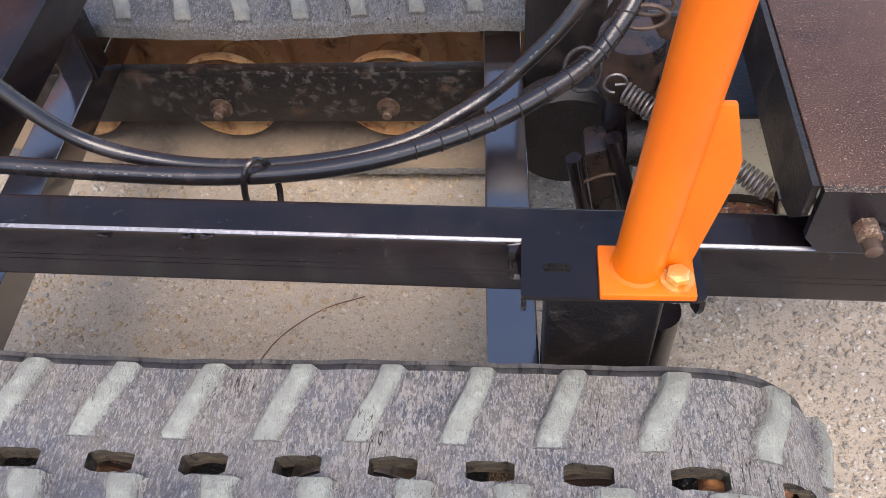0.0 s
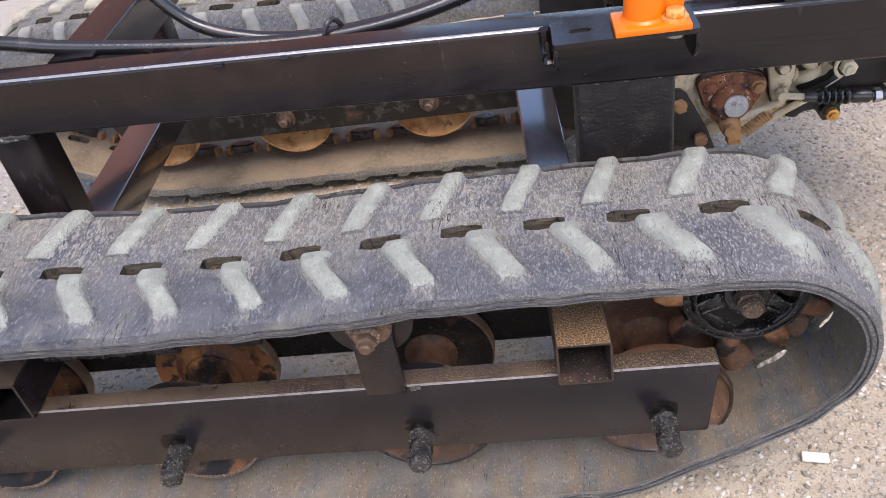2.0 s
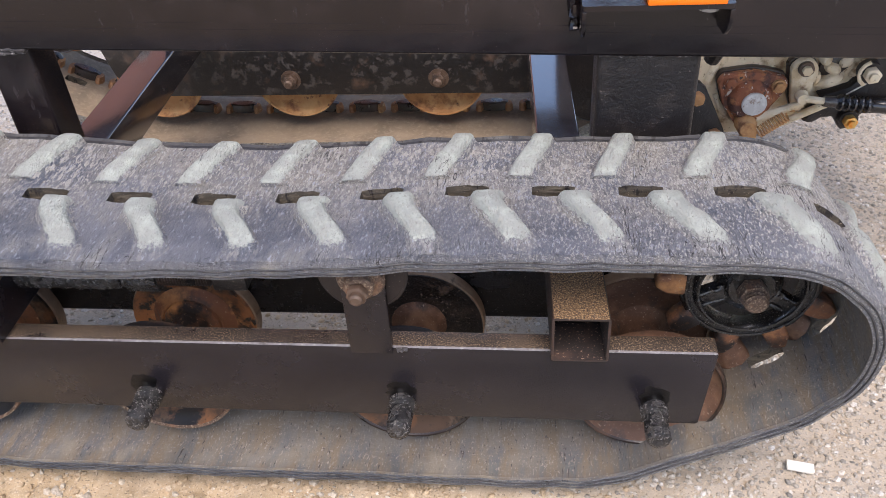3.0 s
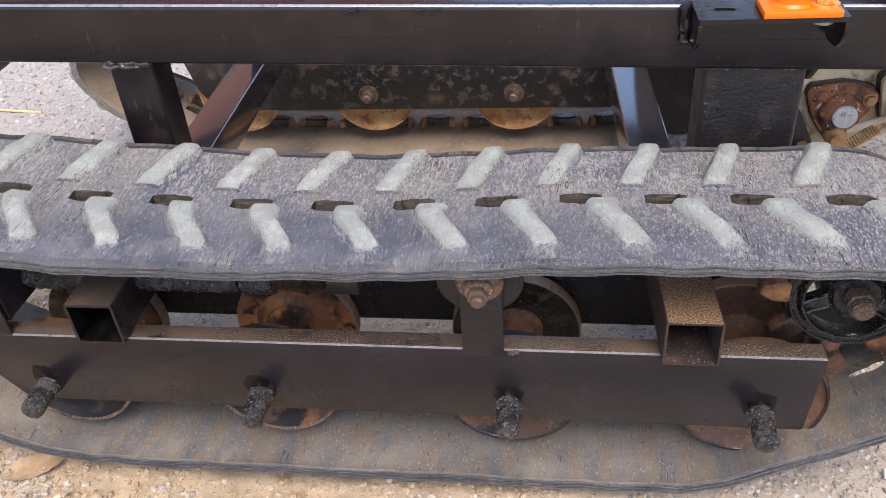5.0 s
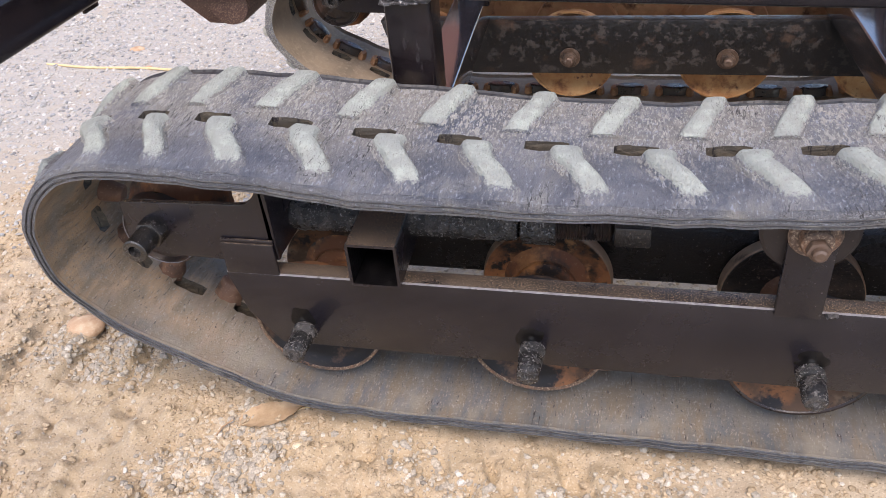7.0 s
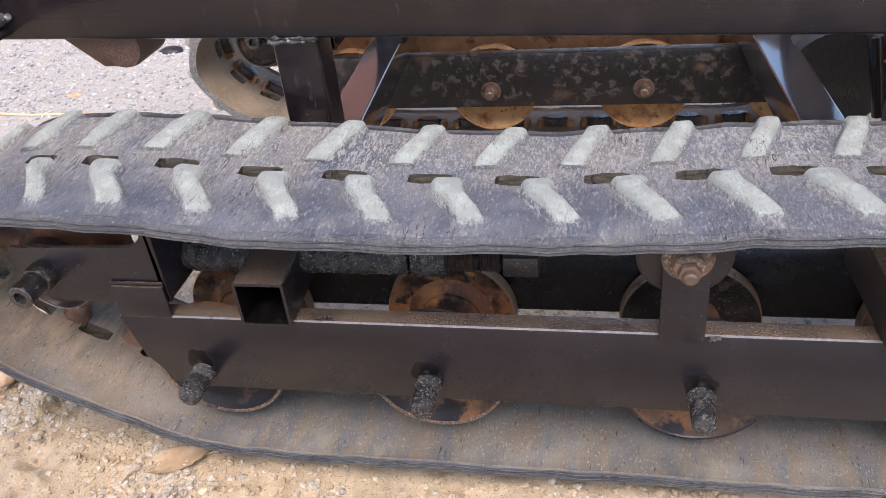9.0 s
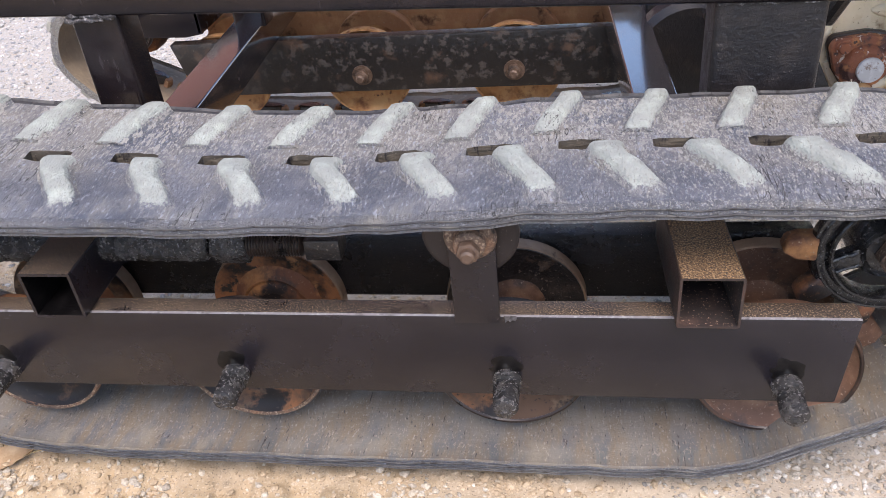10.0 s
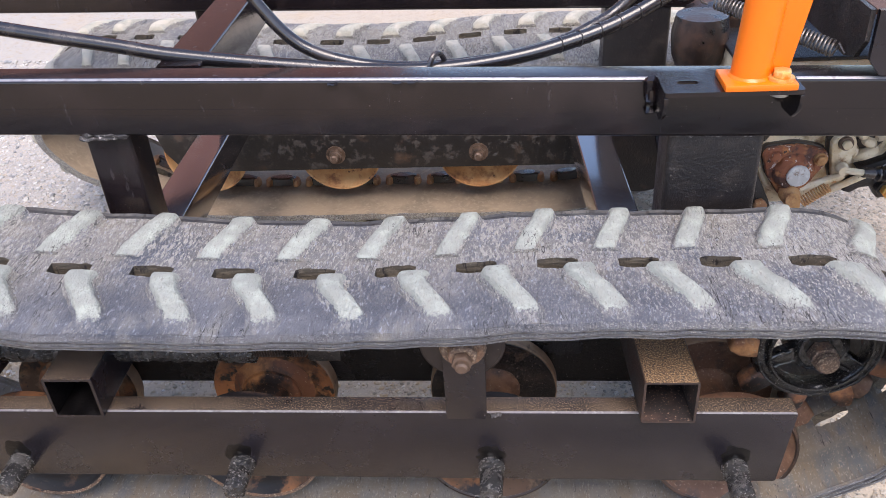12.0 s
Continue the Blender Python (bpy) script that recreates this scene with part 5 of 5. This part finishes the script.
# rusty three-cornered flange; a dark plate paints the contact shadow and grease round it
tri = arc(0.393, 0.282, 0.0125, 180, 115) + [(0.407, 0.296), (0.42, 0.2975), (0.436, 0.295)] + arc(0.4475, 0.2795, 0.012, 70, -30) + [(0.446, 0.254)] + arc(0.417, 0.238, 0.014, -15, -160) + [(0.388, 0.257)]
wide = [(0.419 + (x - 0.419) * 1.03, 0.265 + (z - 0.265) * 1.03) for x, z in tri]
part("flange_shadow", prism(wide, "y", 0.3765, 0.386, 0.001), DARK_BROWN, gear, "dark contact shadow and grease round the flange")
fl = part("flange", prism(tri, "y", 0.364, 0.3765, 0.003), RED_RUST, gear, "rusty three-bolt flange")
part("boss", lumpy(lathe([(-0.007, 0.012), (-0.007, 0.019), (-0.004, 0.0225), (0.0015, 0.025), (0.006, 0.027), (0.006, 0.012)], (0.419, 0.361, 0.262)), 0.0016, 190), RED_RUST, fl)
part("end_cap", lathe([(-0.0105, 0.0), (-0.0105, 0.0134), (-0.0095, 0.0142), (0.0, 0.0142), (0, 0)], (0.4215, 0.361, 0.2625)), CAP, fl, "pale grey scuffed end cap")
for x, z, mat in ((0.3935, 0.286, RED_RUST), (0.4485, 0.28, PALE_RUST), (0.416, 0.238, PALE_RUST)):
    part("flange_bolt", joined(nut(x, z, 0.0066, 0.356, 0.361, 7), lathe([(-0.0, 0.0), (-0.0, 0.0082), (0.004, 0.0088), (0.004, 0)], (x, 0.361, z), seg=16)), mat, fl, "rusty hexagon bolt on its washer")
part("corroded_lug", lumpy(joined(lathe([(-0.014, 0.0), (-0.014, 0.009), (-0.006, 0.0125), (0.006, 0.013), (0.01, 0.009), (0.01, 0)], (0.417, 0.356, 0.235), seg=14), box(0.413, 0.43, 0.348, 0.362, 0.211, 0.23, 0.003)), 0.0012, 150), PALE_RUST, gear, "yellow corroded clamp lug")
# upright lever with its bolt, link rod and pull spring
lever = arc(0.4745, 0.2965, 0.0155, 170, 15, 8) + [(0.49, 0.289), (0.486, 0.275), (0.484, 0.258), (0.479, 0.247), (0.47, 0.247), (0.465, 0.262), (0.462, 0.28)]
# dark plate behind the lever for its contact shadow and grime
part("lever_shadow", prism([(0.475 + (x - 0.475) * 1.1, 0.28 + (z - 0.28) * 1.04) for x, z in lever], "y", 0.376, 0.386, 0.001), DARK_BROWN, gear, "dark contact shadow and grime round the lever")
part("lever", prism(lever, "y", 0.364, 0.375, 0.0025), CAST, gear)
lb = part("lever_bolt", nut(0.4745, 0.3015, 0.006, 0.354, 0.361, 3), CAST, gear)
part("washer", lathe([(-0.002, 0.0), (-0.002, 0.0085), (0.003, 0.009), (0.003, 0)], (0.4745, 0.361, 0.3015), seg=20), STEEL, lb)
part("pull_spring", coil((0.432, 0.352, 0.225), (0.46, 0.35, 0.249), 0.0062, 0.0013, 11), PALE_RUST, gear, "rusty coil spring")
part("spring_arm", lumpy(sweep(smooth_line([(0.429, 0.358, 0.242), (0.448, 0.356, 0.251), (0.463, 0.354, 0.257), (0.476, 0.353, 0.263)]), 0.005, 10), 0.0008, 160), CAST, gear)
part("link_rod", joined(sweep(smooth_line([(0.474, 0.352, 0.27), (0.484, 0.35, 0.269), (0.503, 0.349, 0.267)]), 0.0042, 10), lathe([(-0.006, 0.0), (-0.006, 0.006), (0.004, 0.0078), (0.004, 0)], (0.474, 0.354, 0.27), seg=16)), CAST, gear)
part("lower_link", sweep(smooth_line([(0.455, 0.365, 0.229), (0.472, 0.36, 0.241), (0.49, 0.358, 0.252), (0.505, 0.358, 0.26)]), 0.0045, 10), CAST, gear)
prof = [(0.0, 0.0), (0.0, 0.006), (0.012, 0.0068)]
for i in range(5):
    prof += [(0.014 + 0.0075 * i, 0.0065), (0.0175 + 0.0075 * i, 0.0098), (0.0195 + 0.0075 * i, 0.0098)]
prof += [(0.053, 0.0072), (0.056, 0.0085), (0.074, 0.0085), (0.076, 0.006), (0.13, 0.0055), (0.13, 0)]
bel = lathe(prof, (0, 0, 0), "x", 18)
bmesh.ops.transform(bel, matrix=pose(0.497, 0.349, 0.2675, 0, 6, 0), verts=bel.verts)
bl = part("bellows", bel, HOSE, gear, "ribbed black rubber bellows")
part("cable_nut", lathe([(0.0, 0.0), (0.0, 0.0088), (0.0075, 0.0088), (0.0075, 0)], (0.576, 0.349, 0.259), "x", 6), BRIGHT, bl)
# oily arm, bracket and bolts
part("dark_bracket", prism([(0.558, 0.34), (0.553, 0.312), (0.544, 0.29), (0.532, 0.274), (0.512, 0.266), (0.497, 0.263), (0.505, 0.256), (0.565, 0.256), (0.61, 0.26), (0.64, 0.3), (0.64, 0.385), (0.57, 0.385)], "y", 0.372, 0.39, 0.004), OILY, gear, "oily black bracket")
# black strip added over the housing's lower edge for its dark underside
part("dark_underside", prism([(0.484, 0.232), (0.502, 0.252), (0.525, 0.262), (0.6, 0.256), (0.6, 0.243), (0.549, 0.241), (0.545, 0.224), (0.53, 0.22), (0.518, 0.238), (0.505, 0.236), (0.495, 0.229)], "y", 0.366, 0.386, 0.003), OILY, gear, "black strip for the dark underside of the housing")
part("side_ear", prism([(0.602, 0.36), (0.602, 0.29), (0.59, 0.268), (0.598, 0.262), (0.64, 0.27), (0.64, 0.36)], "y", 0.352, 0.358, 0.002), RED_RUST, gear, "rusty plate behind the nut")
for x, z, r, mat in ((0.5435, 0.298, 0.0095, CAST), (0.533, 0.2395, 0.0082, ZINC)):
    bb = part("bracket_bolt", joined(nut(x, z, r, 0.346, 0.356, 12), lathe([(-0.0035, 0.0), (-0.0035, r * 0.5), (0.0, r * 0.56), (0.0, 0)], (x, 0.346, z), seg=16)), mat, gear)
    part("washer", lathe([(0.0, 0.0), (0.0, r * 1.3), (0.012, r * 1.35), (0.012, 0)], (x, 0.3555, z), seg=22), OILY, bb)
part("bolt_collar", sweep([(x, 0.35, z) for x, z in arc(0.5435, 0.3, 0.015, 110, 240)], 0.0022, 8), CAST, gear)
part("cross_link", sweep([(0.525, 0.362, 0.269), (0.54, 0.36, 0.281), (0.553, 0.36, 0.291)], 0.0009, 8), BRIGHT, gear)
# humps of the casting round a dark brown plate in place of a hollow
part("hollow", lumpy(prism([(0.492, 0.284), (0.496, 0.302), (0.504, 0.309), (0.526, 0.308), (0.53, 0.297), (0.518, 0.285)], "y", 0.379, 0.386, 0.002), 0.001, 90), DARK_BROWN, gear, "dark brown plate in place of a hollow")
for x, z, rx, rz, y, high, turn in ((0.509, 0.295, 0.0105, 0.0065, 0.379, 0.008, 20), (0.522, 0.302, 0.008, 0.006, 0.379, 0.007, -30), (0.5, 0.305, 0.006, 0.0075, 0.379, 0.006, 10), (0.508, 0.279, 0.018, 0.0075, 0.38, 0.009, -18), (0.493, 0.283, 0.0045, 0.0085, 0.379, 0.008, 12), (0.44, 0.317, 0.02, 0.008, 0.386, 0.004, 6), (0.515, 0.323, 0.012, 0.007, 0.386, 0.006, 0), (0.538, 0.287, 0.01, 0.005, 0.386, 0.005, -40)):
    part("hump", swell(x, z, rx, rz, y, high, turn), CAST, gear)

# ---- drive parts between the beams ----
drive = thing("drive_unit", 0.32, 0.46, 0.2, "oily drive shafts and couplings between the beams", "drive unit")
part("bell", lathe([(0.37, 0.0), (0.37, 0.028), (0.385, 0.034), (0.415, 0.036), (0.435, 0.032), (0.437, 0.0)], (0.308, 0.465, 0), "z", 28), DARK_BROWN, drive, "oil-soaked brown bell housing")
part("shaft", lathe([(0.2, 0.0), (0.2, 0.019), (0.37, 0.021), (0.371, 0)], (0.308, 0.46, 0), "z", 24), BLACK, drive)
part("side_bell", lathe([(0, 0.0), (0, 0.045), (0.03, 0.05), (0.06, 0.05), (0.06, 0)], (0.34, 0.5, 0.38)), DARK_BROWN, drive)
for (x0, z0), (x1, z1), r in (((0.258, 0.314), (0.278, 0.215), 0.0085), ((0.296, 0.343), (0.325, 0.235), 0.0095)):
    part("upright_pipe", sweep([(x0, 0.42, z0), (x1, 0.415, z1)], r, 16), BLACK, drive)
part("block", prism([(0.268, 0.32), (0.292, 0.328), (0.314, 0.22), (0.286, 0.215)], "y", 0.418, 0.46, 0.004), DARK_BROWN, drive)
part("strap", sweep(smooth_line([(0.266, 0.415, 0.28), (0.286, 0.412, 0.295), (0.306, 0.412, 0.3)]), 0.002, 6), STEEL, drive)
part("coupling", lathe([(-0.03, 0.0), (-0.03, 0.02), (-0.02, 0.024), (0.02, 0.024), (0.03, 0.018), (0.05, 0.016), (0.05, 0)], (0.34, 0.43, 0.325), "x", 24), OILY, drive)
part("clamp_ring", lathe([(-0.004, 0.0245), (-0.004, 0.027), (0.004, 0.027), (0.004, 0.0245), (-0.004, 0.0245)], (0.335, 0.43, 0.325), "x", 24), BRIGHT, drive)
part("clamp_bolt", sweep([(0.327, 0.406, 0.342), (0.345, 0.404, 0.342)], 0.003, 8), BRIGHT, drive)
part("foot_nut", prism(hexagon(0.325, 0.41, 0.013, 10), "z", 0.225, 0.24, 0.0012), PALE_RUST, drive)
part("gear_case", lathe([(0, 0.0), (0, 0.07), (0.012, 0.078), (0.04, 0.078), (0.04, 0)], (0.262, 0.56, 0.2), seg=36), OILY, drive)
part("stay", sweep([(0.36, 0.33, 0.33), (0.375, 0.3, 0.385)], 0.009, 10), OILY, drive)

# hook plate and main spring
hook = thing("hook_plate", 0.33, 0.38, 0.53, "rusty hook plate with wire rings", "hook")
part("arm", prism([(0.3, 0.538), (0.33, 0.535), (0.375, 0.505), (0.375, 0.492), (0.312, 0.515)], "y", 0.352, 0.358, 0.001), DARK_BROWN, hook)
for i, (cx, cz, r) in enumerate(((0.302, 0.548, 0.016), (0.296, 0.541, 0.018))):
    ring = [(cx + r * math.cos(2 * math.pi * k / 20), 0.35 - 0.006 * i, cz + 0.6 * r * math.sin(2 * math.pi * k / 20)) for k in range(20)]
    part("wire_ring", sweep(ring, 0.0018, 8, True), STEEL, hook)
spring = thing("tension_spring", 0.35, 0.29, 0.48, "dull steel tension spring hooked to the chassis", "spring")
part("coil", coil((0.284, 0.308, 0.498), (0.386, 0.232, 0.468), 0.0078, 0.0012, 34), SPRING, spring)
loop = [(0.276 + 0.009 * math.cos(2 * math.pi * k / 16), 0.312, 0.503 + 0.009 * math.sin(2 * math.pi * k / 16)) for k in range(13)]
part("end_hook", sweep(loop, 0.0012, 6), SPRING, spring)
ringpts = [(0.25 + 0.014 * math.cos(2 * math.pi * k / 24), 0.312 + 0.006 * math.sin(2 * math.pi * k / 24), 0.517 + 0.016 * math.sin(2 * math.pi * k / 24)) for k in range(24)]
tagged(part("wire_loop", sweep(ringpts, 0.0018, 8, True), OILY), "thin dark wire loop tied round the hose", "wire")


# ---- hydraulic hoses ----
def hose(points, r, label):
    e = thing("hydraulic_hose", *points[0], label, "hose", "hydraulic hoses")
    line = smooth_line(points, 14)
    part("tube", sweep(line, r, 18), HOSE, e)
    return e, line


def print_bars(e, line, r, start, count, gap=3):
    """Rows of short pale bars: the worn print along a hose."""
    for k in range(count):
        i = start + k * gap // 2
        if i + 1 < len(line) and k % 5 != 4:
            p = line[i]
            t = (line[i + 1] - line[i - 1]).normalized()
            side = t.cross(Vector((0, -0.55, 0.83))).normalized()
            up = side.cross(t)
            if up.z < 0:
                up = -up
            n = (up * 0.75 + Vector((0, -0.4, 0.2))).normalized()
            c = p + n * (r - 0.0003)
            part("print", sweep([c - t * 0.0016, c + t * 0.0016], 0.0006, 5), PRINT, e)


lower, line = hose([(-0.95, 0.27, 0.60), (-0.7, 0.262, 0.555), (-0.47, 0.257, 0.51), (-0.36, 0.257, 0.489), (-0.3, 0.257, 0.477), (-0.2, 0.259, 0.463), (-0.1, 0.261, 0.452), (-0.03, 0.263, 0.449), (0.04, 0.267, 0.453), (0.108, 0.275, 0.464), (0.18, 0.29, 0.484), (0.246, 0.312, 0.515), (0.275, 0.333, 0.54), (0.296, 0.365, 0.57), (0.31, 0.4, 0.64)], 0.0078, "glossy black hydraulic hose with spiral wrap")
print_bars(lower, line, 0.0078, 62, 18)
for i in range(128, len(line) - 3, 4):
    p, t = line[i], (line[i + 1] - line[i - 1]).normalized()
    up = t.orthogonal().normalized()
    side = t.cross(up)
    ring = [p + 0.0081 * (math.cos(2 * math.pi * k / 16) * up + math.sin(2 * math.pi * k / 16) * side) + t * 0.003 * math.sin(2 * math.pi * k / 16) for k in range(16)]
    part("wrap_turn", sweep(ring, 0.0007, 5, True), OILY, lower)
upper, line = hose([(-0.28, 0.3, 0.74), (-0.255, 0.292, 0.64), (-0.222, 0.286, 0.56), (-0.2, 0.283, 0.517), (-0.16, 0.28, 0.474), (-0.1, 0.277, 0.453), (-0.03, 0.276, 0.447), (0.05, 0.28, 0.452), (0.11, 0.292, 0.461), (0.15, 0.31, 0.472), (0.19, 0.33, 0.491), (0.244, 0.342, 0.55), (0.29, 0.36, 0.64)], 0.0068, "glossy black hydraulic hose curving upwards")
print_bars(upper, line, 0.0068, 116, 24)
tie = thing("cable_tie", -0.012, 0.28, 0.465, "black tie looped round the hoses and beam", "cable tie")
tp = [(-0.012 + 0.0105 * math.cos(2 * math.pi * k / 28), 0.262 + 0.012 * math.cos(2 * math.pi * k / 28), 0.43 + 0.037 * math.sin(2 * math.pi * k / 28)) for k in range(28)]
part("loop", sweep(tp, 0.0029, 8, True), HOSE, tie)
